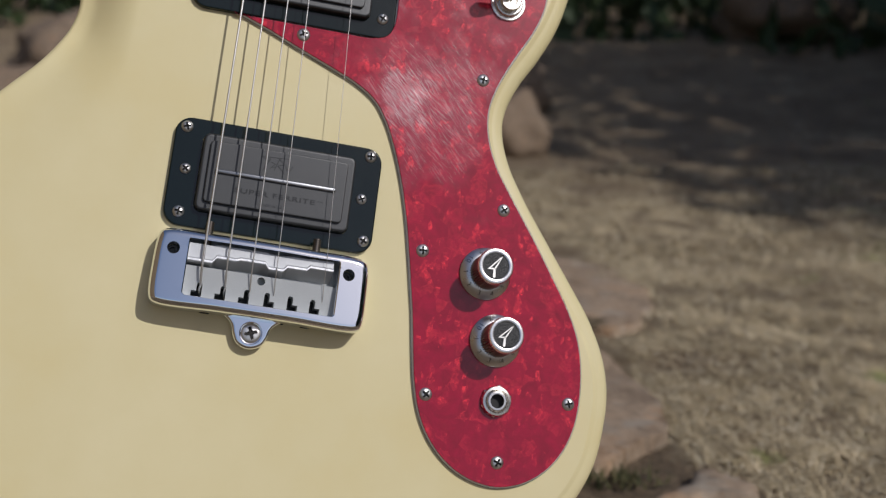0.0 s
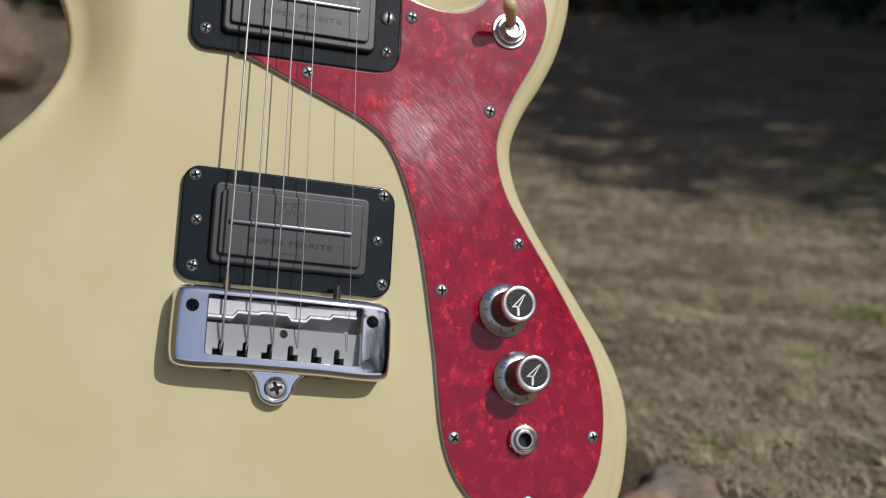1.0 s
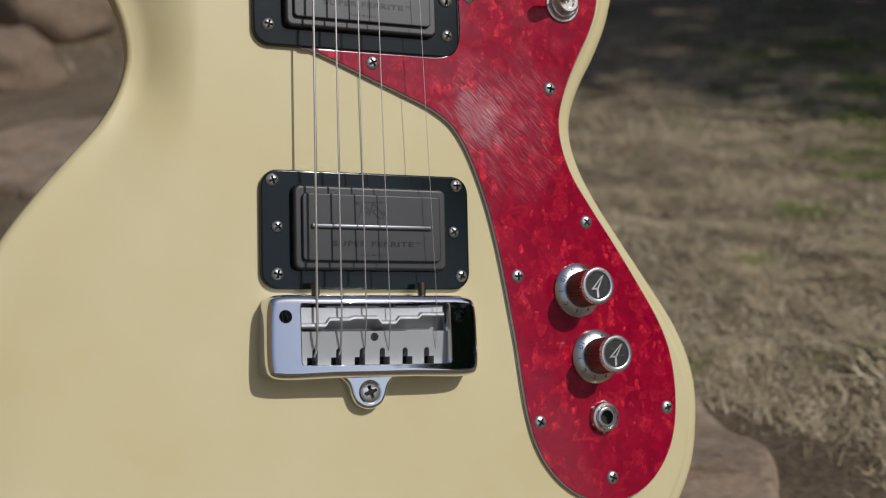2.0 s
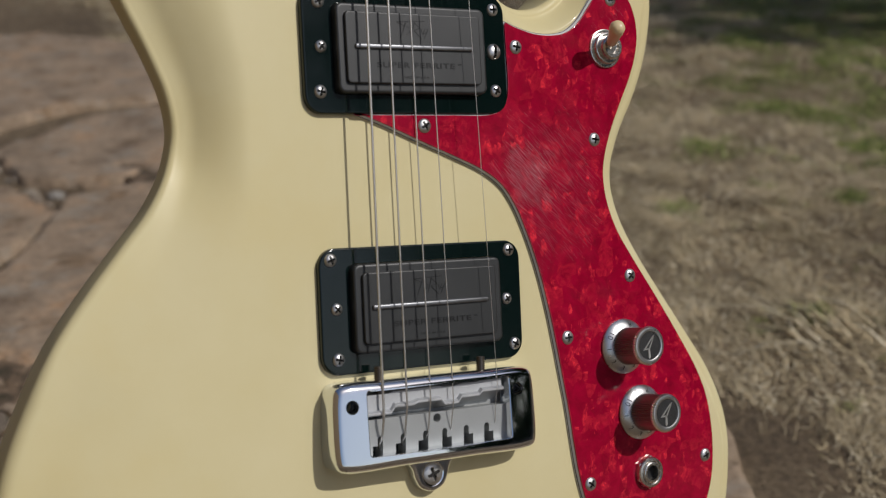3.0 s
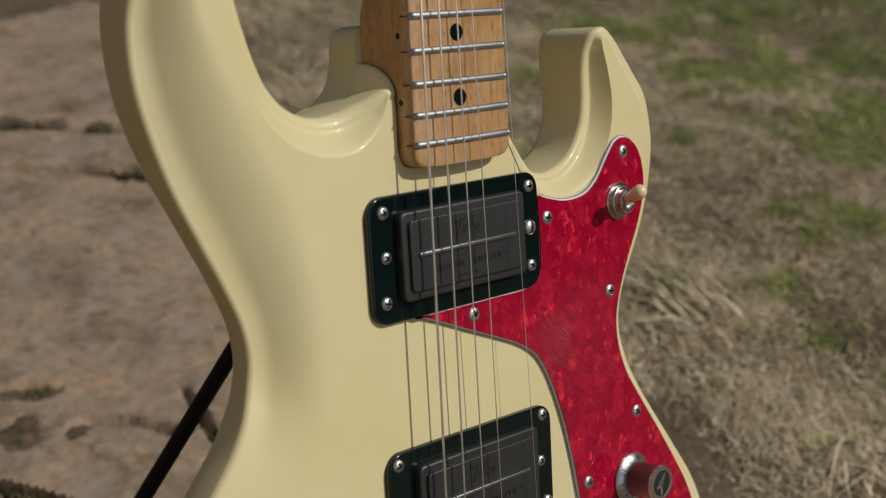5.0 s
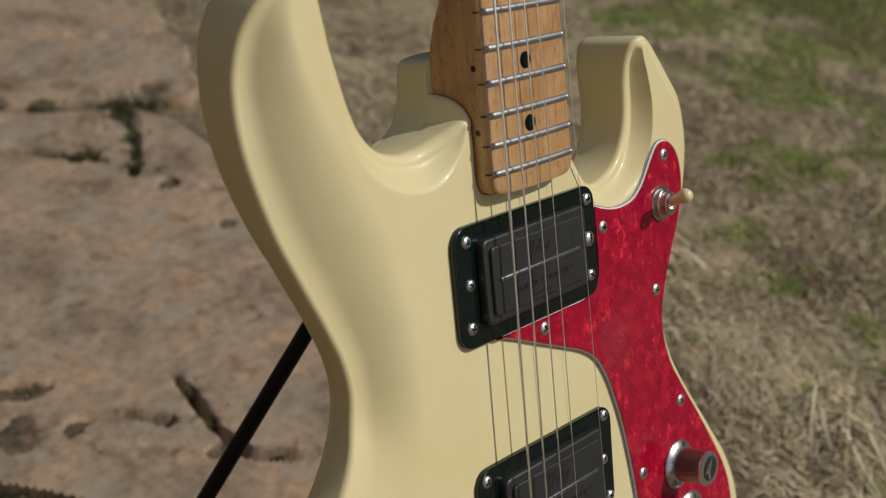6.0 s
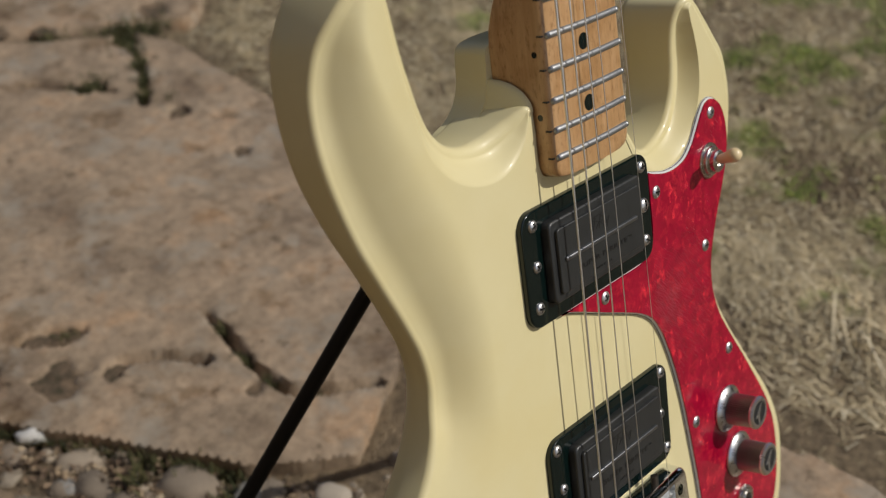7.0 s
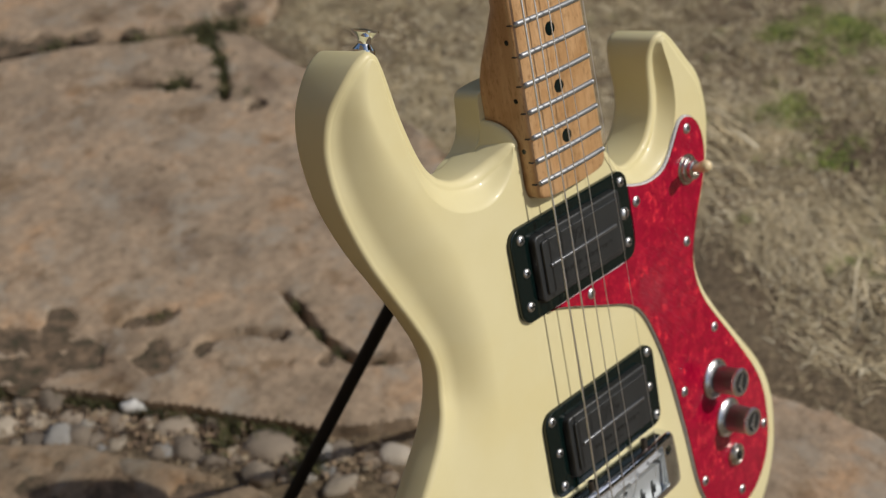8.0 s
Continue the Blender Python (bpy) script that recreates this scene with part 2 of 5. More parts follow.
LACQUER, PEARL, MAPLE = make_lacquer(), make_pearl(), make_maple()
CHROME = make_metal("polished_chrome", (0.80, 0.825, 0.85), 0.03, 0.01)
BLADE = make_metal("dull_steel_blade", (0.26, 0.265, 0.275), 0.36)
STEEL = make_metal("dull_nickel_nut", (0.66, 0.63, 0.58), 0.22, 0.05)
NICKEL = make_metal("nickel_screw", (0.66, 0.65, 0.63), 0.34)
# near-black for the sunken faces of a screw's cross or slot
RECESS_DARK = material("screw_recess_dark", (0.02, 0.018, 0.015), 0.7)
CAST = make_plastic("grey_die_cast", (0.47, 0.485, 0.48), 0.45, 0.12)
CAST.node_tree.nodes["Principled BSDF"].inputs["Metallic"].default_value = 0.3
# brighter metal puts the sunlit highlight of the saddle's worn ridge into colour
CREST = make_metal("bright_crest_highlight", (0.78, 0.78, 0.78), 0.40, 0.3)
SADDLE = make_metal("bright_cast_saddle", (0.52, 0.53, 0.54), 0.50, 0.12)
SADDLE.node_tree.nodes["Principled BSDF"].inputs["Metallic"].default_value = 0.6
BRASSY = make_metal("dull_brown_thread", (0.16, 0.14, 0.12), 0.4)
SATIN = make_metal("satin_aluminium", (0.70, 0.69, 0.68), 0.26, 0.1)
FLUTE = make_metal("worn_fluted_metal", (0.36, 0.34, 0.33), 0.34, 0.1)
WIRE = make_metal("string_wire", (0.78, 0.76, 0.72), 0.38)
FRETWIRE = make_metal("fret_wire", (0.40, 0.41, 0.42), 0.46)
RING = make_plastic("black_ring_plastic", (0.003, 0.0095, 0.0085), 0.09, 0.01)
COVER = make_plastic("grey_black_cover_plastic", (0.021, 0.0225, 0.0225), 0.40, 0.10, 2600)
COVER.node_tree.nodes["Principled BSDF"].inputs["Specular IOR Level"].default_value = 0.75
MARK = material("engraved_marking", (0.008, 0.0078, 0.0078), 0.38, spec=0.5)
PLY = make_plastic("white_ply", (0.78, 0.76, 0.76), 0.4, 0.05)
UNDERPLY = make_plastic("black_ply", (0.03, 0.03, 0.03), 0.4, 0.05)
TIP = make_plastic("ivory_tip", (0.84, 0.66, 0.38), 0.3, 0.02)
INSERT = make_plastic("pebbled_black_insert", (0.02, 0.02, 0.02), 0.4, 0.9, 1600)
# near-black: stands for shade inside holes and slots, also colours the fret tangs
DARK = make_plastic("hole_shade_and_tang_black", (0.01, 0.01, 0.01), 0.6)
BLACKSTEEL = make_plastic("black_powder_coat", (0.006, 0.006, 0.0065), 0.55, 0.2)
BLACKSTEEL.node_tree.nodes["Principled BSDF"].inputs["Specular IOR Level"].default_value = 0.25
SLAB, SLAB_GREY = make_sandstone("brown_sandstone", (0.95, 0.955, 0.96)), make_sandstone("grey_sandstone", (0.68, 0.67, 0.66))
SLAB_WORN = make_sandstone("worn_brown_sandstone", (0.70, 0.69, 0.66))
SOIL, BLADES, STONE = make_soil(), make_blades(), make_stone("river_stone", 1.12)
PALE_STONE = make_stone("pale_river_stone", 1.65)
DIRT = make_dirt_earth()
LEAF = make_plastic("dark_leaf", (0.035, 0.06, 0.015), 0.6, 0.1)
BARK = make_plastic("tree_bark", (0.10, 0.075, 0.05), 0.9, 0.9, 40)

WALL = make_plastic("brown_wall", (0.34, 0.24, 0.135), 0.85, 0.6, 90)
WHITE_STONE = make_plastic("white_quartz", (0.72, 0.70, 0.66), 0.6, 0.4, 200)

# ---- mesh helpers ----
TOP = 0.0035  # depth of the guitar's flat face in its own axes


def part(name, bm, mat, parent=None, label="", smooth=38.0, fix=True):
    """Links a bmesh as one mesh object, under its thing or part if one is given."""
    if fix:
        bmesh.ops.recalc_face_normals(bm, faces=bm.faces[:])
    me = bpy.data.meshes.new(name)
    bm.to_mesh(me)
    bm.free()
    me.materials.append(mat)
    if name.endswith("screw"):
        me.materials.append(RECESS_DARK)
    if smooth:
        me.shade_smooth()
        me.set_sharp_from_angle(angle=radians(smooth))
    ob = new(name, me)
    if parent is not None:
        ob.parent = parent
    if label:
        tagged(ob, label)
    return ob


def mesh_part(name, verts, faces, mat, parent=None, label="", smooth=38.0):
    me = bpy.data.meshes.new(name)
    me.from_pydata([tuple(v) for v in verts], [], [tuple(f) for f in faces])
    me.materials.append(mat)
    if smooth:
        me.shade_smooth()
        me.set_sharp_from_angle(angle=radians(smooth))
    ob = new(name, me)
    if parent is not None:
        ob.parent = parent
    if label:
        tagged(ob, label)
    return ob


def F(x, z, h):
    """A point of the guitar: millimetres across, up the neck, and above its face."""
    return Vector((x / 1000, TOP - h / 1000, z / 1000))


def closed_curve(points, count):
    """A smooth closed curve through control rows, sampled evenly; extra columns follow along."""
    p = np.array(points, float)
    n = len(p)
    out = []
    for i in range(n):
        a, b, c, d = p[(i - 1) % n], p[i], p[(i + 1) % n], p[(i + 2) % n]
        t1 = np.linalg.norm((b - a)[:2]) ** 0.5 + 1e-6
        t2 = t1 + np.linalg.norm((c - b)[:2]) ** 0.5 + 1e-6
        t3 = t2 + np.linalg.norm((d - c)[:2]) ** 0.5 + 1e-6
        for t in np.linspace(t1, t2, 24, endpoint=False):
            a1 = a * (t1 - t) / t1 + b * t / t1
            a2 = b * (t2 - t) / (t2 - t1) + c * (t - t1) / (t2 - t1)
            a3 = c * (t3 - t) / (t3 - t2) + d * (t - t2) / (t3 - t2)
            b1 = a1 * (t2 - t) / t2 + a2 * t / t2
            b2 = a2 * (t3 - t) / (t3 - t1) + a3 * (t - t1) / (t3 - t1)
            q = b1 * (t2 - t) / (t2 - t1) + b2 * (t - t1) / (t2 - t1)
            k = (t - t1) / (t2 - t1)
            q[2:] = b[2:] * (1 - k) + c[2:] * k
            out.append(q)
    out = np.array(out)
    step = np.linalg.norm(np.diff(np.vstack([out, out[:1]])[:, :2], axis=0), axis=1)
    s = np.r_[0, np.cumsum(step)]
    want = np.linspace(0, s[-1], count, endpoint=False)
    full = np.vstack([out, out[:1]])
    return np.stack([np.interp(want, s, full[:, k]) for k in range(p.shape[1])], 1)


def inward(loop, passes=1):
    """Inward unit normals of a closed 2D loop."""
    t = np.roll(loop, -1, 0) - np.roll(loop, 1, 0)
    n = np.stack([-t[:, 1], t[:, 0]], 1)
    area = (loop[:, 0] * np.roll(loop[:, 1], -1) - loop[:, 1] * np.roll(loop[:, 0], -1)).sum()
    n *= 1 if area > 0 else -1
    for _ in range(passes):
        n = n / (np.linalg.norm(n, axis=1)[:, None] + 1e-12)
        n = (np.roll(n, 1, 0) + 2 * n + np.roll(n, -1, 0)) / 4
    return n / (np.linalg.norm(n, axis=1)[:, None] + 1e-12)


def rounded_rect(w, h, r, cx=0.0, cz=0.0, steps=6, turn=0.0):
    out = []
    for k, (sx, sz) in enumerate(((1, 1), (-1, 1), (-1, -1), (1, -1))):
        for a in np.linspace(0, 90, steps + 1):
            th = radians(a + 90 * k)
            out.append((sx * (w / 2 - r) + r * math.cos(th), sz * (h / 2 - r) + r * math.sin(th)))
    c, s = math.cos(radians(turn)), math.sin(radians(turn))
    return np.array([(cx + x * c - z * s, cz + x * s + z * c) for x, z in out])


def circle(r, cx, cz, n=24, turn=0.0):
    return np.array([(cx + r * math.cos(2 * math.pi * k / n + turn), cz + r * math.sin(2 * math.pi * k / n + turn)) for k in range(n)])


def slab_bm(loop, h0, h1, round_r=0.0, steps=4, holes=(), bm=None, cap_bottom=False):
    """A plate on the guitar's face from height h0 to h1 (mm) with a rounded upper edge and holes through it."""
    bm = bm or bmesh.new()
    loop = np.asarray(loop, float)
    n = inward(loop)
    rows = [(0.0, h0)]
    if round_r:
        for a in np.linspace(0, 90, steps + 1):
            rows.append((round_r * (1 - math.cos(radians(a))), h1 - round_r + round_r * math.sin(radians(a))))
        rows.append((round_r + 0.25, h1))
    else:
        rows.append((0.0, h1))
    rings = [[bm.verts.new(F(*(p + n[i] * a), h)) for i, p in enumerate(loop)] for a, h in rows]
    for lo, hi in zip(rings, rings[1:]):
        for i in range(len(loop)):
            j = (i + 1) % len(loop)
            bm.faces.new((lo[i], lo[j], hi[j], hi[i]))
    edges = []
    if holes:
        top = rings[-1]
        for i in range(len(top)):
            edges.append(bm.edges.get((top[i], top[(i + 1) % len(top)])))
        for hole in holes:
            up = [bm.verts.new(F(x, z, h1)) for x, z in hole]
            down = [bm.verts.new(F(x, z, h0)) for x, z in hole]
            for i in range(len(up)):
                j = (i + 1) % len(up)
                bm.faces.new((up[i], up[j], down[j], down[i]))
            edges += [bm.edges.get((up[i], up[(i + 1) % len(up)])) for i in range(len(up))]
        bmesh.ops.triangle_fill(bm, use_beauty=True, use_dissolve=False, edges=edges)
    else:
        bm.faces.new(rings[-1])
    if cap_bottom:
        bm.faces.new(rings[0])
    return bm


def lathe_bm(profile, cx, cz, n=32, flutes=0, depth=0.0, bm=None, rows=(), tilt=None):
    """A turned part standing on the face: profile rows of radius and height (mm)."""
    bm = bm or bmesh.new()
    rings = []
    for r, h in profile:
        ring = []
        for k in range(n):
            a = 2 * math.pi * k / n
            rr = r - (depth if flutes and k % 2 and r > 1 else 0.0)
            ring.append(bm.verts.new(F(cx + rr * math.cos(a), cz + rr * math.sin(a), h)))
        rings.append(ring)
    for lo, hi in zip(rings, rings[1:]):
        for k in range(n):
            bm.faces.new((lo[k], lo[(k + 1) % n], hi[(k + 1) % n], hi[k]))
    bm.faces.new(rings[-1])
    bm.faces.new(rings[0])
    return bm


def tube_bm(path, radius, n=10, bm=None, taper=1.0):
    """A round bar along a path of points (metres)."""
    bm = bm or bmesh.new()
    path = [Vector(p) for p in path]
    rings = []
    side = None
    for i, p in enumerate(path):
        d = (path[min(i + 1, len(path) - 1)] - path[max(i - 1, 0)]).normalized()
        if side is None:
            side = d.orthogonal().normalized()
        side = (side - d * side.dot(d)).normalized()
        up = d.cross(side)
        r = radius * (1 + (taper - 1) * i / max(1, len(path) - 1))
        rings.append([bm.verts.new(p + (side * math.cos(2 * math.pi * k / n) + up * math.sin(2 * math.pi * k / n)) * r) for k in range(n)])
    for lo, hi in zip(rings, rings[1:]):
        for k in range(n):
            bm.faces.new((lo[k], lo[(k + 1) % n], hi[(k + 1) % n], hi[k]))
    bm.faces.new(rings[0])
    bm.faces.new(rings[-1])
    return bm


def box_bm(lo, hi, bevel=0.0, segments=2, bm=None):
    """A box on the guitar in millimetres (x, z, height), with bevelled edges."""
    own = bmesh.new()
    bmesh.ops.create_cube(own, size=1.0)
    for v in own.verts:
        x, y, z = (v.co[k] + 0.5 for k in range(3))
        v.co = F(lo[0] + (hi[0] - lo[0]) * x, lo[1] + (hi[1] - lo[1]) * y, lo[2] + (hi[2] - lo[2]) * z)
    if bevel:
        bmesh.ops.bevel(own, geom=own.edges[:], offset=bevel / 1000, segments=segments, affect="EDGES", profile=0.5)
    if bm is None:
        return own
    me = bpy.data.meshes.new("piece")
    own.to_mesh(me)
    own.free()
    bm.from_mesh(me)
    bpy.data.meshes.remove(me)
    return bm


def lettering(name, text, size, matrix, mat, parent, depth=0.0001, label="", thick=-0.022):
    """Raised writing in the built-in font; size is the letters' height in metres, spread its stretch."""
    cu = bpy.data.curves.new(name, "FONT")
    cu.body, cu.size, cu.extrude, cu.align_x, cu.align_y = text, size * 1.37, depth, "CENTER", "CENTER"
    cu.space_character, cu.offset = 1.12, size * thick
    tmp = bpy.data.objects.new(name, cu)
    me = bpy.data.meshes.new_from_object(tmp)
    bpy.data.objects.remove(tmp)
    me.transform(matrix)
    me.materials.append(mat)
    me.name = name
    ob = new(name, me)
    ob.parent = parent
    if label:
        tagged(ob, label)
    return ob


def on_face(x, z, h, turn=0.0, sx=1.0, tilt=0.0):
    """The pose of writing that lies on the guitar's face, read from in front."""
    return Matrix.Translation(F(x, z, h)) @ pose(0, 0, 0, 90, 0, 0) @ pose(0, 0, 0, 0, 0, turn) @ pose(0, 0, 0, tilt, 0, 0) @ Matrix.Diagonal((sx, 1, 1, 1))


def screw_bm(x, z, h, r, slot=False, turn=0.0, dome=0.42):
    """A domed screw head with a cross or slot sunk into it."""
    bm = bmesh.new()
    n, rows = 40, 9
    rings = []
    for k in range(rows):
        u = 1 - k / rows
        ring = []
        for i in range(n):
            a = 2 * math.pi * i / n
            px, pz = r * u * math.cos(a), r * u * math.sin(a)
            c, s = math.cos(turn), math.sin(turn)
            qx, qz = px * c + pz * s, -px * s + pz * c
            y = h + r * dome * math.sqrt(max(0.0, 1 - u * u * 0.97))
            arm = (abs(qx) < r * 0.14 and abs(qz) < r * 0.56) or (abs(qz) < r * 0.14 and abs(qx) < r * 0.56)
            if slot:
                arm = abs(qx) < r * 0.15
            if arm and k > 1:
                y = max(y - r * 0.5, h + 0.12)
            ring.append(bm.verts.new(F(x + px, z + pz, y)))
            ring[-1].tag = arm and k > 1
        rings.append(ring)
    low = {v for ring in rings for v in ring if v.tag}
    for lo, hi in zip(rings, rings[1:]):
        for i in range(n):
            quad = (lo[i], lo[(i + 1) % n], hi[(i + 1) % n], hi[i])
            bm.faces.new(quad).material_index = 1 if sum(v in low for v in quad) > 1 else 0
    bm.faces.new(rings[-1]).material_index = 1
    base = [bm.verts.new(F(x + r * math.cos(2 * math.pi * i / n), z + r * math.sin(2 * math.pi * i / n), h - 0.6)) for i in range(n)]
    for i in range(n):
        bm.faces.new((base[i], base[(i + 1) % n], rings[0][(i + 1) % n], rings[0][i]))
    return bm

# ---- ground ----
def spread(a, b, n, dense):
    """Even steps near the middle, wide ones far off."""
    u = np.linspace(-1, 1, n)
    w = np.sinh(u * dense) / math.sinh(dense)
    return np.where(w < 0, -a * w, b * w)


def ground_height(x, y):
    h = 0.012 * noise.noise(Vector((x * 2.3, y * 2.3, 0.3))) + 0.006 * noise.noise(Vector((x * 9, y * 9, 1.7)))
    far = max(0.0, math.hypot(x, y - 0.3) - 2.4)
    h += 0.05 * min(far, 3) + 0.10 * max(0.0, min(far - 2.0, 9)) + 0.06 * min(far, 2.0) * noise.noise(Vector((x * 0.9, y * 0.9, 4.0)))
    bed = max(0.0, min(1.0, (0.47 - x) / 0.06)) * max(0.0, min(1.0, (2.6 - y) / 0.3))
    return h * (1 - 0.7 * bed) - 0.012 - 0.003 * bed


def make_ground():
    xs, ys = spread(-260, 260, 190, 7.5) * 1.0 + 0.5, spread(-260, 260, 190, 7.5) + 0.7
    verts = [(x, y, ground_height(x, y)) for y in ys for x in xs]
    n = len(xs)
    faces = [(r * n + c, r * n + c + 1, (r + 1) * n + c + 1, (r + 1) * n + c) for r in range(len(ys) - 1) for c in range(n - 1)]
    return tagged(mesh_part("ground", verts, faces, SOIL, smooth=180), "dry brown earth with thin straw and soil", "ground", kind="structure")


def inside(poly, x, y):
    hit = False
    for (ax, ay), (bx, by) in zip(poly, poly[1:] + poly[:1]):
        if (ay > y) != (by > y) and x < (bx - ax) * (y - ay) / (by - ay) + ax:
            hit = not hit
    return hit


def edge_distance(lines, x, y):
    best = 9.0
    for (ax, ay), (bx, by) in lines:
        dx, dy = bx - ax, by - ay
        k = max(0.0, min(1.0, ((x - ax) * dx + (y - ay) * dy) / (dx * dx + dy * dy)))
        best = min(best, math.hypot(x - ax - k * dx, y - ay - k * dy))
    return best


def slab_top(x, y, top, seed):
    return top + 0.004 * noise.noise(Vector((x * 4, y * 4, seed)))


def make_slab(poly, top, mat, label, seed, step=0.0065, cracks=(), dents=(), ragged=1.0, lip=0.015, deep=0.05, holes=()):
    """A worn flagstone with a ragged outline, rounded edges, hollows and cracks."""
    lines = list(zip(poly, poly[1:] + poly[:1]))
    broken = [seg for line in cracks for seg in zip(line, line[1:])]
    x0, x1 = min(p[0] for p in poly) - 0.02, max(p[0] for p in poly) + 0.02
    y0, y1 = min(p[1] for p in poly) - 0.02, max(p[1] for p in poly) + 0.02
    nx, ny = int((x1 - x0) / step) + 1, int((y1 - y0) / step) + 1
    index, verts, sharp = {}, [], lip < step

    def waver(x, y):
        return ragged * 0.016 * noise.noise(Vector((x * 11, y * 11, seed))) + ragged * 0.006 * noise.noise(Vector((x * 34, y * 34, seed)))

    def within(x, y):
        return edge_distance(lines, x, y) * (1 if inside(poly, x, y) else -1) + waver(x, y)

    for r in range(ny):
        for c in range(nx):
            x, y = x0 + c * step, y0 + r * step
            wob = waver(x, y)
            d = within(x, y)
            if d < -1.6 * step:
                continue
            if d < (0.8 * step if sharp else 0.0):
                # the outermost points move on to the outline and the rim, so that the stone's side stands upright
                gx, gy = within(x + 0.0005, y) - d, within(x, y + 0.0005) - d
                long, goal = math.hypot(gx, gy) or 1.0, 0.001 if d > 0 else 0.0
                x, y, d = x + (goal - d) * gx / long, y + (goal - d) * gy / long, goal
            z = slab_top(x, y, top, seed) + 0.0005 * noise.noise(Vector((x * 19, y * 19, seed + 3)))
            z += 0.0010 * noise.noise(Vector((x * 60, y * 60, seed + 5)))
            ledge = noise.noise(Vector((x * 7, y * 11, seed + 8)))
            ledge += 0.35 * noise.noise(Vector((x * 24, y * 30, seed + 9)))
            z -= 0.0006 * (max(0.0, min(1.0, (ledge - 0.08) / 0.05)) + max(0.0, min(1.0, (ledge - 0.34) / 0.05)))
            z -= 0.001 * max(0.0, 1 - d / lip) if sharp and d > 0 else deep * max(0.0, min(1.0, 1 - d / lip)) ** 1.2
            if broken:
                cd = edge_distance(broken, x + wob, y + wob * 0.8)
                z -= 0.020 * max(0.0, 1 - cd / (0.0050 + 0.004 * noise.noise(Vector((x * 20, y * 20, 2)))) ) ** 0.8
            for dx, dy, dr, dd in dents:
                q = math.hypot(x - dx + wob * 1.5, (y - dy + wob) * 1.6) / dr
                z -= dd * max(0.0, 1 - q * q)
            for hx, hy, hr, hd in holes:
                if abs(x - hx) + abs(y - hy) < 3 * hr:
                    q = math.hypot(x - hx, (y - hy) * 1.2) / hr
                    q += 0.8 * noise.noise(Vector((x * 45, y * 45, seed + 2))) + 0.45 * noise.noise(Vector((x * 120, y * 120, seed + 4)))
                    z -= hd * max(0.0, min(1.0, (1 - q) * 3.0))
            index[(r, c)] = len(verts)
            verts.append((x, y, z))
    faces = []
    for (r, c), i in index.items():
        q = (index.get((r, c + 1)), index.get((r + 1, c + 1)), index.get((r + 1, c)))
        if None not in q:
            faces.append((i, *q))
    return tagged(mesh_part("stone_slab", verts, faces, mat, smooth=55), label, "flagstone", "flagstones of the path")


def stone_mesh(seed, rough=0.30, n=3):
    bm = bmesh.new()
    bmesh.ops.create_icosphere(bm, subdivisions=n, radius=1.0)
    for v in bm.verts:
        p = v.co.normalized()
        v.co = p * (1 + rough * noise.noise(p * 1.3 + Vector((seed, 0, 0))) + 0.35 * rough * noise.noise(p * 4 + Vector((0, seed, 0))))
    me = bpy.data.meshes.new("stone")
    bm.to_mesh(me)
    bm.free()
    me.shade_smooth()
    return me


def make_stones(name, rows, meshes, mat, label, category, group):
    for me in meshes:
        me.materials.append(mat)
    for k, (x, y, z, sx, sy, sz, turn) in enumerate(rows):
        ob = new(name, meshes[k % len(meshes)])
        ob.matrix_world = pose(x, y, z, 0, 0, turn) @ Matrix.Diagonal((sx, sy, sz, 1))
        tagged(ob, label, category, group)


make_ground()


def make_wall():
    """A plain brown wall with a coping, closing the place on the side away from the sun. Unseen: added to block sky and
    bounce warm fill.
    """
    bm = bmesh.new()
    for lo, hi in (((-2.30, -4.2, -0.3), (-2.05, 2.6, 2.9)), ((-2.34, -4.2, 2.9), (-2.01, 2.6, 2.96))):
        made = bmesh.ops.create_cube(bm, size=1.0)["verts"]
        for v in made:
            v.co = Vector([(a + b) / 2 + c * (b - a) for a, b, c in zip(lo, hi, v.co)])
    bmesh.ops.bevel(bm, geom=bm.edges[:], offset=0.008, segments=2, affect="EDGES")
    return tagged(part("wall_west", bm, WALL, None), "plain brown wall added out of view to block sky and bounce warm light", "wall", kind="structure")


make_wall()
# broken-out basins and small mossy holes: middle, size, depth
HOLES = [(-0.065, 0.610, 0.024, 0.006), (-0.062, 0.562, 0.027, 0.006), (-0.030, 0.537, 0.022, 0.006), (-0.018, 0.602, 0.016, 0.005), (0.008, 0.490, 0.021, 0.006), (0.046, 0.528, 0.014, 0.010),
         (0.026, 0.541, 0.008, 0.006), (0.044, 0.466, 0.010, 0.006), (0.105, 0.372, 0.007, 0.005), (0.333, 0.736, 0.012, 0.010), (0.308, 0.838, 0.016, 0.012), (0.333, 0.632, 0.012, 0.005), (0.398, 0.893, 0.018, 0.014), (0.375, 0.838, 0.009, 0.014), (0.338, 0.786, 0.008, 0.014),
         (-0.040, 0.588, 0.016, 0.004), (-0.085, 0.585, 0.016, 0.005), (0.022, 0.503, 0.010, 0.004)]
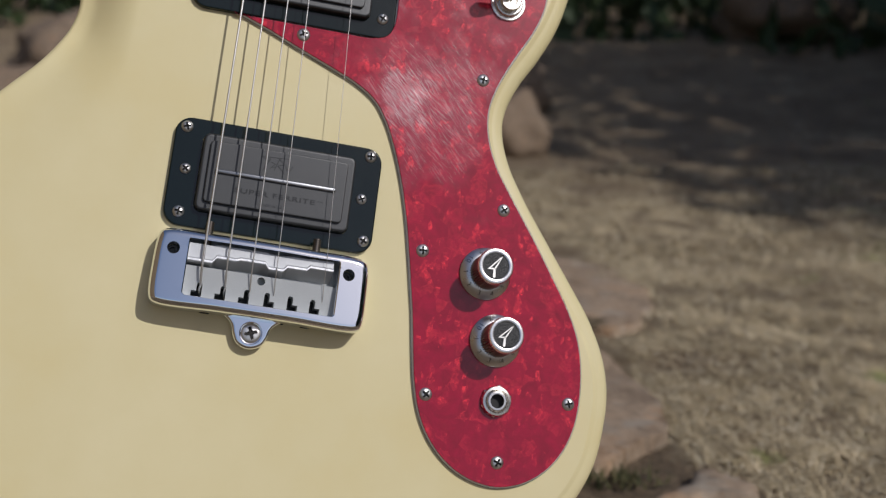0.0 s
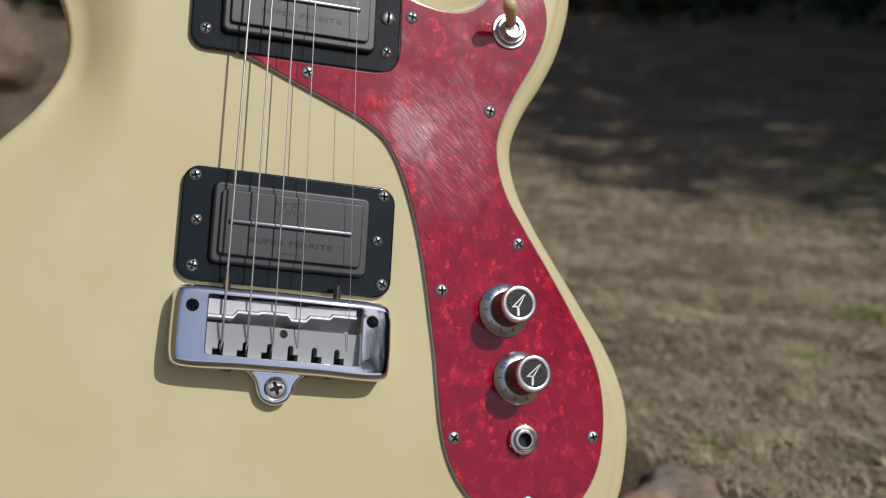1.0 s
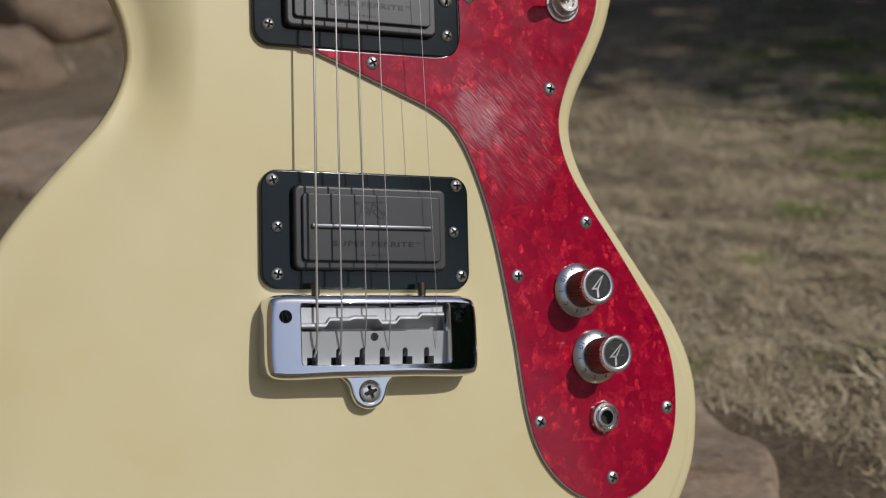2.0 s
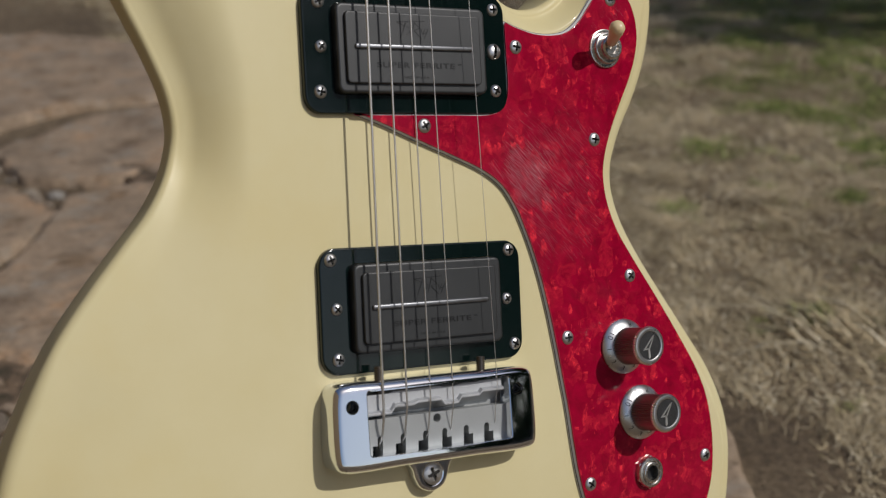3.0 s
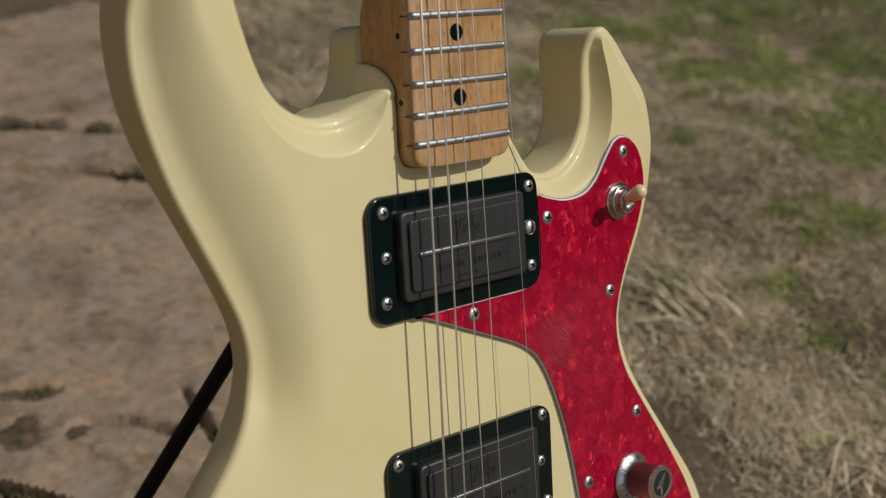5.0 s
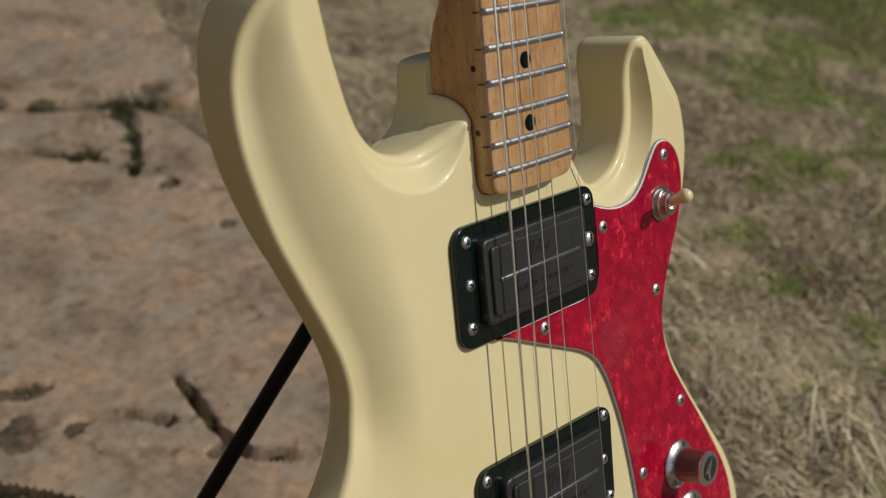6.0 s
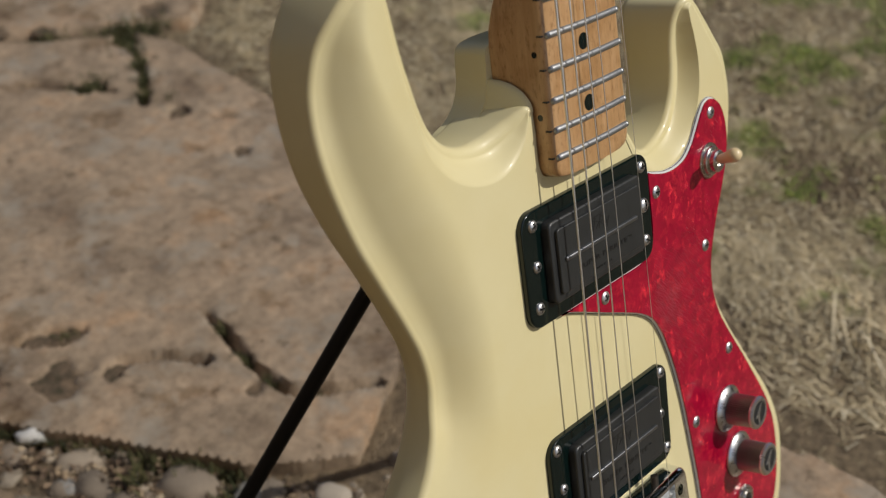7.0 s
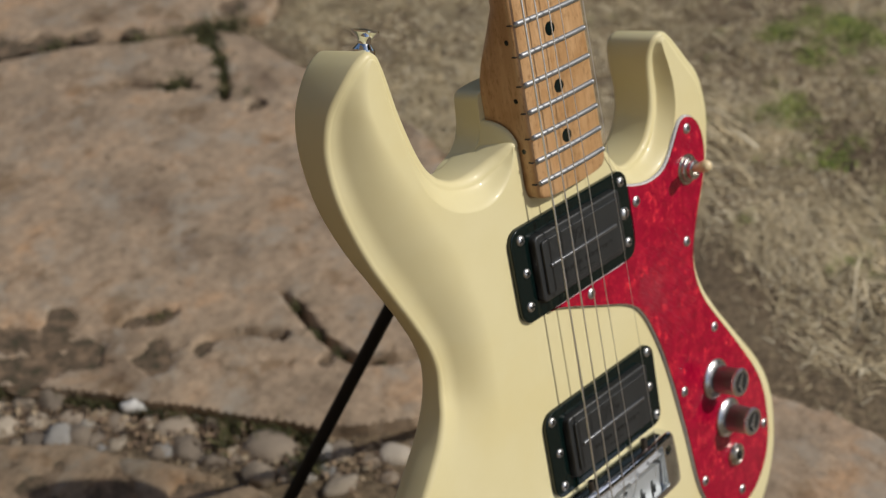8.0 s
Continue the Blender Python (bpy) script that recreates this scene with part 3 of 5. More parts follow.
make_slab([(-0.122, 0.61), (-0.100, 0.567), (-0.049, 0.489), (-0.003, 0.408), (0.042, 0.316), (0.108, 0.262), (0.20, 0.31), (0.30, 0.38), (0.385, 0.46), (0.42, 0.56),
           (0.425, 0.68), (0.43, 0.78), (0.432, 0.86), (0.415, 0.892), (0.38, 0.917), (0.33, 0.960), (0.29, 0.998), (0.21, 1.046), (0.12, 1.04), (0.06, 0.93), (-0.05, 0.78)], 0.0, SLAB,
          "large worn brown sandstone flagstone, cracked", 1.0, step=0.0036, ragged=0.36, lip=0.0025, deep=0.030,
          holes=HOLES,
          cracks=[[(0.142, 0.47), (0.135, 0.43), (0.125, 0.398), (0.123, 0.355), (0.145, 0.33), (0.175, 0.305)], [(0.039, 0.463), (0.058, 0.472), (0.082, 0.456), (0.103, 0.426)], [(0.018, 0.548), (0.036, 0.541), (0.052, 0.522)], [(0.398, 0.905), (0.388, 0.86), (0.362, 0.818), (0.324, 0.773)], [(0.268, 0.885), (0.298, 0.845), (0.318, 0.815)]],
          dents=[(-0.035, 0.575, 0.07, 0.004)])
FAR_HOLES = [(0.235, 1.080, 0.022, 0.006), (0.265, 1.058, 0.018, 0.006), (0.315, 1.022, 0.014, 0.005), (0.23, 1.12, 0.020, 0.005), (0.355, 0.985, 0.010, 0.005), (0.47, 0.935, 0.024, 0.007)]
make_slab([(0.155, 1.075), (0.222, 1.068), (0.30, 1.018), (0.345, 0.978), (0.395, 0.934), (0.435, 0.905), (0.475, 0.86), (0.53, 0.90), (0.60, 1.00), (0.63, 1.14), (0.64, 1.32),
           (0.56, 1.42), (0.42, 1.40), (0.25, 1.41), (0.07, 1.29), (0.085, 1.13)], -0.002, SLAB,
          "brown sandstone flagstone with a mossy joint", 7.0, cracks=[[(0.60, 1.06), (0.54, 1.08), (0.49, 1.13)]],
          holes=FAR_HOLES)
NEAR_HOLES = [(-0.105, 0.405, 0.024, 0.006), (-0.128, 0.378, 0.026, 0.006), (-0.075, 0.345, 0.020, 0.006), (-0.06, 0.30, 0.022, 0.006), (-0.145, 0.455, 0.016, 0.005), (-0.17, 0.41, 0.03, 0.006), (-0.10, 0.32, 0.02, 0.005), (-0.118, 0.455, 0.008, 0.004)]
make_slab([(-0.30, 0.72), (-0.20, 0.60), (-0.13, 0.53), (-0.085, 0.475), (-0.045, 0.405), (-0.02, 0.335), (-0.01, 0.275), (-0.06, 0.16), (-0.20, 0.10),
           (-0.45, 0.2), (-0.5, 0.55)], -0.004, SLAB_WORN, "greyish brown flagstone, broken at its edge", 13.0, step=0.0045,
          cracks=[[(-0.12, 0.33), (-0.066, 0.36), (-0.026, 0.331)]], holes=NEAR_HOLES)
make_slab([(0.06, 0.20), (0.20, 0.235), (0.31, 0.31), (0.385, 0.385), (0.42, 0.33), (0.405, 0.22), (0.37, 0.15), (0.335, 0.07), (0.345, 0.0), (0.33, -0.10),
           (0.16, -0.22), (-0.05, -0.2), (-0.08, 0.05), (0.0, 0.14)], 0.0, SLAB, "brown sandstone flagstone under the guitar stand", 19.0,
          cracks=[[(0.41, 0.29), (0.36, 0.30), (0.31, 0.27)]])
make_slab([(-0.35, 0.85), (-0.22, 0.68), (-0.13, 0.61), (-0.045, 0.785), (0.06, 0.95), (0.135, 1.01), (0.075, 1.15), (-0.2, 1.2), (-0.4, 1.05)], -0.006, SLAB,
          "brown flagstone with a weathered surface", 23.0, step=0.009)
make_slab([(0.05, 1.35), (0.24, 1.45), (0.42, 1.44), (0.53, 1.55), (0.50, 1.85), (0.36, 2.05), (0.10, 2.1), (-0.1, 1.9), (-0.08, 1.55)], 0.0, SLAB,
          "broad brown flagstone farther along the path", 29.0, step=0.011)



def make_dirt(places, top, seed, label):
    """Dark earth lying in the hollows of a flagstone."""
    verts, faces = [], []
    for cx, cy, r, deep in places:
        first = len(verts)
        for ring in range(9):
            for a in range(36):
                x, y = cx + 1.35 * r * ring / 8 * math.cos(a * math.pi / 18), cy + 1.35 * r * ring / 8 * math.sin(a * math.pi / 18)
                verts.append((x, y, slab_top(x, y, top, seed) - 0.55 * deep - 0.0007 * abs(noise.noise(Vector((x * 90, y * 90, seed)))) - 0.003 * max(0.0, ring / 8 - 0.8)))
        for ring in range(8):
            for a in range(36):
                b, c = first + ring * 36, (a + 1) % 36
                faces.append((b + a, b + 36 + a, b + 36 + c, b + c))
    return tagged(mesh_part("dirt", verts, faces, DIRT, smooth=180), label, "dirt", kind="stuff")


make_dirt(HOLES, 0.0, 1.0, "dark earth and moss lying in the flagstone's hollows")
make_dirt(FAR_HOLES, -0.002, 7.0, "dark earth lying along the mossy joint")
make_dirt(NEAR_HOLES, -0.004, 13.0, "dark earth lying in the broken flagstone")

STONES = [stone_mesh(s) for s in (1.0, 2.7, 4.1, 5.9, 7.3, 8.8)]
rnd = random.Random(4)
gap = [(-0.34, 0.78), (-0.21, 0.635), (-0.117, 0.545), (-0.069, 0.484), (-0.030, 0.412), (0.006, 0.338), (0.042, 0.275), (0.10, 0.222), (0.19, 0.27), (0.30, 0.345), (0.385, 0.42)]
rows = []
for k in range(215):
    s = rnd.random() * 5.6 if rnd.random() < 0.85 else 5.6 + rnd.random() * 2.0
    i, f = int(s), s - int(s)
    wide = 0.023 if i < 7 else 0.014
    x = gap[i][0] * (1 - f) + gap[i + 1][0] * f + rnd.uniform(-wide, wide)
    y = gap[i][1] * (1 - f) + gap[i + 1][1] * f + rnd.uniform(-wide, wide)
    r = rnd.uniform(0.003, 0.007) if rnd.random() < 0.66 else rnd.uniform(0.008, 0.0145)
    rows.append((x, y, -0.016 + r * rnd.uniform(-0.2, 0.4), r * rnd.uniform(0.9, 1.6), r * rnd.uniform(0.7, 1.0), r * rnd.uniform(0.45, 0.8), rnd.uniform(0, 360)))
large = [(0.010, 0.343, 0.024, 0.018), (-0.025, 0.420, 0.020, 0.012), (-0.002, 0.400, 0.010, 0.009), (-0.099, 0.519, 0.012, 0.010), (-0.121, 0.534, 0.013, 0.012), (-0.078, 0.497, 0.013, 0.010),
         (-0.055, 0.463, 0.014, 0.011), (-0.058, 0.484, 0.008, 0.007), (0.073, 0.258, 0.015, 0.012), (0.054, 0.268, 0.009, 0.008), (0.053, 0.245, 0.008, 0.007), (-0.011, 0.367, 0.007, 0.007), (-0.037, 0.443, 0.009, 0.008)]
rows = [q for q in rows if all(math.hypot(q[0] - x, q[1] - y) > 0.75 * (r + q[3]) for x, y, r, s in large)]
make_stones("pebble", [(x, y, -0.015 + s * 0.06, r, s, s * 0.62, -50 + 11 * math.sin(90 * k)) for k, (x, y, r, s) in enumerate(large)], [stone_mesh(s, 0.2) for s in (2.2, 6.1, 9.4)], PALE_STONE,
            "large pale grey rounded pebble bedded in the joint", "pebble", "pebbles between the flagstones")
make_stones("pebble", [(-0.036, 0.462, -0.007, 0.012, 0.006, 0.006, -40)], [stone_mesh(3.3)], WHITE_STONE, "flat white pebble in the joint", "pebble", "pebbles between the flagstones")
for k in range(46):
    # loose bits in the joints farther along the path
    f, (ax, ay, bx, by) = rnd.random(), rnd.choice(((-0.10, 0.69, 0.10, 0.99), (0.10, 0.99, 0.075, 1.30), (0.18, 1.065, 0.41, 0.915), (0.03, 1.32, 0.42, 1.42)))
    r = rnd.uniform(0.004, 0.010)
    rows.append((ax + (bx - ax) * f + rnd.gauss(0, 0.010), ay + (by - ay) * f + rnd.gauss(0, 0.010), -0.018 + r * 0.6, r * rnd.uniform(0.9, 1.6), r, r * 0.7, rnd.uniform(0, 360)))
make_stones("pebble", rows, STONES, STONE, "rounded grey brown pebble in the joint between flagstones", "pebble", "pebbles between the flagstones")

# boulders on the shaded bank and beside the path
ROCKS = [stone_mesh(s, 0.34, 4) for s in (11.0, 13.3, 17.2)]
rows = [(0.93, 3.1, 0.07, 0.11, 0.10, 0.12, 40), (1.25, 4.3, 0.15, 0.12, 0.14, 0.13, 75), (1.05, 3.7, 0.1, 0.12, 0.12, 0.13, 5), (3.3, 6.2, 0.62, 0.42, 0.30, 0.28, 10), (4.3, 7.0, 0.98, 0.40, 0.30, 0.30, 70),
        (0.10, 2.75, 0.03, 0.16, 0.12, 0.10, 15), (0.30, 3.5, 0.10, 0.26, 0.2, 0.16, 65), (-0.15, 2.35, -0.01, 0.12, 0.1, 0.06, 30), (-0.5, 3.3, 0.08, 0.25, 0.2, 0.15, 5),
        (-0.35, 4.5, 0.2, 0.35, 0.3, 0.22, 50), (0.75, 4.6, 0.2, 0.22, 0.2, 0.15, 80)]
make_stones("boulder", rows, ROCKS, SLAB_GREY, "rough brown boulder resting on the bank", "rock", "boulders on the bank")


def grass_edge(y):
    """Where the lawn begins beside the flagstones."""
    k, e = max(0.0, min(1.0, (y - 0.86) / 0.14)), max(0.0, min(1.0, (1.62 - y) / 0.15))
    return 0.415 + 0.035 * math.sin(y * 9) + 0.05 * max(0.0, y - 0.5) - 0.07 * max(0.0, min(1.0, (0.16 - y) / 0.1)) + 0.16 * k * e


def make_grass():
    rnd = random.Random(11)
    verts, faces = [], []

    def blade(x, y, size, lie, z):
        turn, tip = rnd.uniform(0, 2 * math.pi), rnd.uniform(0.75, 1.0) * lie
        w = rnd.uniform(0.0005, 0.0011) * (1 + size * 3)
        dx, dy = math.cos(turn), math.sin(turn)
        base = len(verts)
        for u in (0.0, 0.5, 1.0):
            out = size * u * math.sin(tip * (0.75 + 0.3 * u))
            up = size * u * math.cos(min(1.57, tip * (0.75 + 0.35 * u)))
            ww = w * (1 - 0.75 * u)
            cx, cy = x + dx * out, y + dy * out
            verts.append((cx - dy * ww, cy + dx * ww, z + max(0.002, up)))
            verts.append((cx + dy * ww, cy - dx * ww, z + max(0.002, up)))
        faces.append((base, base + 1, base + 3, base + 2))
        faces.append((base + 2, base + 3, base + 5, base + 4))

    def field(x0, x1, y0, y1, per, size, wild=1.62):
        for _ in range(int((x1 - x0) * (y1 - y0) * per)):
            x, y = rnd.uniform(x0, x1), rnd.uniform(y0, y1)
            edge = grass_edge(y)
            if x < edge + rnd.uniform(-0.02, 0.03) and y < 2.3:
                continue
            clump = noise.noise(Vector((x * 6, y * 6, 9))) + 0.5 * noise.noise(Vector((x * 17, y * 17, 2)))
            if rnd.random() > 0.58 + 0.95 * clump:
                continue
            blade(x, y, size * rnd.uniform(0.45, 1.25) * (1 + 0.5 * max(0, clump)), wild * rnd.uniform(0.72, 1.06), ground_height(x, y) - 0.003)

    def strand(x, y, size, turn, lie, wide, z):
        """A longer bent blade that lies over with its neighbours."""
        dx, dy = math.cos(turn), math.sin(turn)
        base = len(verts)
        bend = rnd.uniform(-0.35, 0.35)
        for u in (0.0, 0.35, 0.7, 1.0):
            tip = min(1.57, lie * (0.55 + 0.6 * u))
            out, up = size * u * math.sin(tip), size * u * math.cos(tip) * (1.0 - 0.35 * u)
            cx, cy = x + dx * out - dy * bend * size * u * u, y + dy * out + dx * bend * size * u * u
            ww = wide * (1 - 0.8 * u)
            verts.append((cx - dy * ww, cy + dx * ww, z + max(0.0015, up)))
            verts.append((cx + dy * ww, cy - dx * ww, z + max(0.0015, up)))
        for k in (0, 2, 4):
            faces.append((base + k, base + k + 1, base + k + 3, base + k + 2))

    for _ in range(3000):
        # matted tufts, combed over one way, with bare shaded gaps between them
        cx, cy = 0.40 + 1.75 * rnd.random() ** 1.25, rnd.uniform(-0.35, 2.2)
        edge = grass_edge(cy)
        if cx < edge + 0.01 or noise.noise(Vector((cx * 9, cy * 9, 3))) < -0.16:
            continue
        comb, wide = 2.2 + 2.6 * noise.noise(Vector((cx * 3, cy * 3, 6))) + rnd.gauss(0, 0.5), rnd.uniform(0.008, 0.024)
        tall = rnd.uniform(0.016, 0.038) * (1 + 0.3 * max(0.0, cx - 1.0))
        for _ in range(int(rnd.uniform(30, 68))):
            x, y = cx + rnd.gauss(0, wide), cy + rnd.gauss(0, wide)
            strand(x, y, tall * rnd.uniform(0.5, 1.25), comb + rnd.gauss(0, 0.55), rnd.uniform(0.75, 1.5), rnd.uniform(0.0003, 0.00062), ground_height(x, y) - 0.001)
    for cx, cy, n in ((0.60, 0.30, 46), (0.78, 0.62, 26), (0.52, 0.05, 18), (0.9, 0.2, 20)):
        # pale fans of long dead straw
        turn = rnd.uniform(0, 6.28)
        for _ in range(n):
            x, y = cx + rnd.gauss(0, 0.022), cy + rnd.gauss(0, 0.022)
            strand(x, y, rnd.uniform(0.05, 0.11), turn + rnd.gauss(0, 0.35), rnd.uniform(1.3, 1.55), 0.0014, ground_height(x, y) + 0.008)
    for _ in range(34000):
        # loose bits of straw lying on the soil
        x, y = 0.40 + 1.1 * rnd.random() ** 1.2, rnd.uniform(-0.35, 1.5)
        if x > grass_edge(y) + 0.015:
            blade(x, y, rnd.uniform(0.005, 0.016), rnd.uniform(1.45, 1.62), ground_height(x, y) + 0.001)
    field(0.30, 1.35, -0.35, 1.2, 70000, 0.019)
    field(0.40, 1.9, 1.2, 2.8, 24000, 0.036)
    field(1.35, 2.6, 0.0, 2.8, 18000, 0.036)
    field(-1.5, 4.5, 2.6, 6.0, 900, 0.09)
    return tagged(mesh_part("grass", verts, faces, BLADES, smooth=0), "dry straw-coloured grass with a few green tufts", "grass", kind="stuff")


make_grass()


def make_moss():
    rnd = random.Random(5)
    verts, faces = [], []
    for cx, cy, r, n in ((0.308, 0.840, 0.026, 260), (0.345, 0.758, 0.012, 60), (0.028, 0.352, 0.014, 90), (-0.01, 0.372, 0.014, 70), (0.400, 0.905, 0.044, 620), (0.43, 0.895, 0.03, 200), (0.34, 0.955, 0.02, 90), (0.27, 1.025, 0.02, 90), (0.387, 0.862, 0.014, 150), (0.372, 0.836, 0.014, 150), (0.352, 0.806, 0.013, 130), (0.333, 0.782, 0.010, 90), (0.05, 0.53, 0.012, 110), (0.133, 0.445, 0.010, 90), (0.122, 0.405, 0.012, 120), (0.121, 0.37, 0.010, 90), (0.145, 0.338, 0.010, 70), (0.30, 0.36, 0.04, 200), (0.02, 0.30, 0.02, 120)):
        for _ in range(n):
            x, y = cx + rnd.gauss(0, r * 0.5), cy + rnd.gauss(0, r * 0.35)
            a, s = rnd.uniform(0, 6.28), rnd.uniform(0.004, 0.011)
            z, base = -0.010 + 0.005 * (cy > 0.7), len(verts)
            dx, dy = math.cos(a), math.sin(a)
            verts += [(x - dy * 0.0012, y + dx * 0.0012, z), (x + dy * 0.0012, y - dx * 0.0012, z), (x + dx * s, y + dy * s, z + s * rnd.uniform(0.4, 1.6))]
            faces.append((base, base + 1, base + 2))
    for _ in range(2300):
        # dark blades under the large flagstone's edge, standing for the crevice's shade and moss
        f = rnd.random()
        x, y = -0.104 + 0.148 * f + rnd.gauss(0, 0.002) - 0.002, 0.572 - 0.260 * f + rnd.gauss(0, 0.002) + 0.010 * math.sin(f * math.pi) - 0.002
        a, s, base = rnd.uniform(0, 6.28), rnd.uniform(0.004, 0.013), len(verts)
        dx, dy = math.cos(a), math.sin(a)
        verts += [(x - dy * 0.0014, y + dx * 0.0014, -0.017), (x + dy * 0.0014, y - dx * 0.0014, -0.017), (x + dx * s * 0.5, y + dy * s * 0.5, -0.016 + s * rnd.uniform(0.5, 1.4))]
        faces.append((base, base + 1, base + 2))
    m = material("moss", (0.07, 0.085, 0.02), 0.9)
    k = Nodes(m)
    g = k.tree.nodes.new("ShaderNodeNewGeometry")
    k.color(k.ramp(g.outputs["Random Per Island"], [(0.0, (0.030, 0.038, 0.012)), (1.0, (0.12, 0.105, 0.04))]))
    return tagged(mesh_part("moss", verts, faces, m, smooth=0), "dark green moss in the joints, and dark blades for the shade under a flagstone's edge", "moss", kind="stuff")


make_moss()


def make_litter():
    """Broken leaves and bits of straw among the pebbles of the joint."""
    rnd = random.Random(17)
    verts, faces = [], []
    for _ in range(2600):
        s = rnd.random() * 6.4
        i, f = int(s), s - int(s)
        x = gap[i][0] * (1 - f) + gap[i + 1][0] * f + rnd.gauss(0, 0.013)
        y = gap[i][1] * (1 - f) + gap[i + 1][1] * f + rnd.gauss(0, 0.013)
        size = rnd.uniform(0.0015, 0.0042)
        wide = size * rnd.choice((0.12, 0.5, 0.7))
        e = Euler((rnd.gauss(0, 0.35), rnd.gauss(0, 0.35), rnd.uniform(0, 6.28))).to_matrix()
        at, first = Vector((x, y, ground_height(x, y) + rnd.uniform(0.0005, 0.006))), len(verts)
        verts += [tuple(at + e @ Vector(c)) for c in ((-size, 0, 0), (0, -wide, 0.0006), (size, 0, 0), (0, wide, 0.0006))]
        faces.append((first, first + 1, first + 2, first + 3))
    m = material("dry_litter", (0.25, 0.17, 0.1), 0.8)
    k = Nodes(m)
    g = k.tree.nodes.new("ShaderNodeNewGeometry")
    k.color(k.ramp(g.outputs["Random Per Island"], [(0.0, (0.06, 0.04, 0.025)), (0.4, (0.20, 0.13, 0.08)), (0.8, (0.36, 0.26, 0.16)), (1.0, (0.52, 0.42, 0.28))]))
    return tagged(mesh_part("litter", verts, faces, m, smooth=0), "dry brown leaf and straw litter among pebbles", "litter", kind="stuff")


make_litter()


def make_tree(x, y, base, crown, leaves, seed, label):
    """A leafy tree: tapered trunk, limbs and a crown of many leaves. crown: middle, half-widths and height over the base."""
    cx, cy, cz, ax, ay, az = crown
    tree = tagged(new("tree"), label, "tree", "trees round the garden")
    tree.matrix_world = pose(x, y, base - 0.05)
    top = Vector((cx - x, cy - y, cz))
    trunk = tube_bm([(0, 0, 0), (0.04, 0.03, cz * 0.3), tuple(top * 0.25 + Vector((0, 0, cz * 0.35))), tuple(top * 0.6 + Vector((0, 0, cz * 0.35)))], 0.17, 12, taper=0.5)
    rnd = random.Random(seed)
    for k in range(8):
        a = k * 0.8
        tip = top + Vector((ax * 0.7 * math.cos(a), ay * 0.7 * math.sin(a), rnd.uniform(-0.2, 0.3) * az))
        root = top * 0.25 + Vector((0, 0, cz * 0.35))
        tube_bm([root, root.lerp(tip, 0.5) + Vector((0, 0, 0.15)), tip], 0.06, 8, trunk, 0.3)
    part("trunk", trunk, BARK, tree)
    verts, faces = [], []
    while len(faces) < leaves:
        p = Vector((rnd.gauss(0, 1), rnd.gauss(0, 1), rnd.gauss(0, 1))).normalized() * rnd.random() ** 0.4
        if p.length > 0.85 + 0.4 * noise.noise(p * 2.5 + Vector((seed, 0, 0))):
            continue
        q = Vector((top.x + ax * p.x, top.y + ay * p.y, top.z + az * p.z))
        e = Euler((rnd.uniform(-1.2, 1.2), rnd.uniform(-1.2, 1.2), rnd.uniform(0, 6.28))).to_matrix()
        s, first = rnd.uniform(0.06, 0.13), len(verts)
        verts += [tuple(q + e @ Vector(c)) for c in ((-s, 0, 0), (0, -s * 0.55, 0.02), (s, 0, 0), (0, s * 0.55, 0.02))]
        faces.append((first, first + 1, first + 2, first + 3))
    mesh_part("crown", verts, faces, LEAF, tree, "dense dark green leaves", smooth=0)


# out-of-view tree, placed so that its crown casts the bank's shade
make_tree(8.2, 0.6, 0.2, (5.75, 1.15, 3.1, 3.0, 4.6, 0.7), 16500, 8, "broad leafy tree added out of view so that its crown shades the bank")
# trees towards the sun are out of view, added to darken glossy reflections
EDGE_TREES = ((6.4, -5.4, 1.9, 2.2), (5.5, -7.0, 1.5, 2.6), (7.6, -4.6, 2.0, 2.3), (9.4, -2.2, 2.1, 2.3), (-9.0, 5.2, 1.8, 1.6), (-1.6, 11.0, 2.4, 2.4), (3.2, 12.0, 2.4, 2.4), (8.0, 9.6, 2.4, 2.4))
for k, (tx, ty, half, mid) in enumerate(EDGE_TREES):
    make_tree(tx, ty, ground_height(tx, ty), (tx, ty, mid, half, half, mid * 0.85), 3600, 31 + k, "dark leafy tree added at the garden's edge for reflections and backdrop")


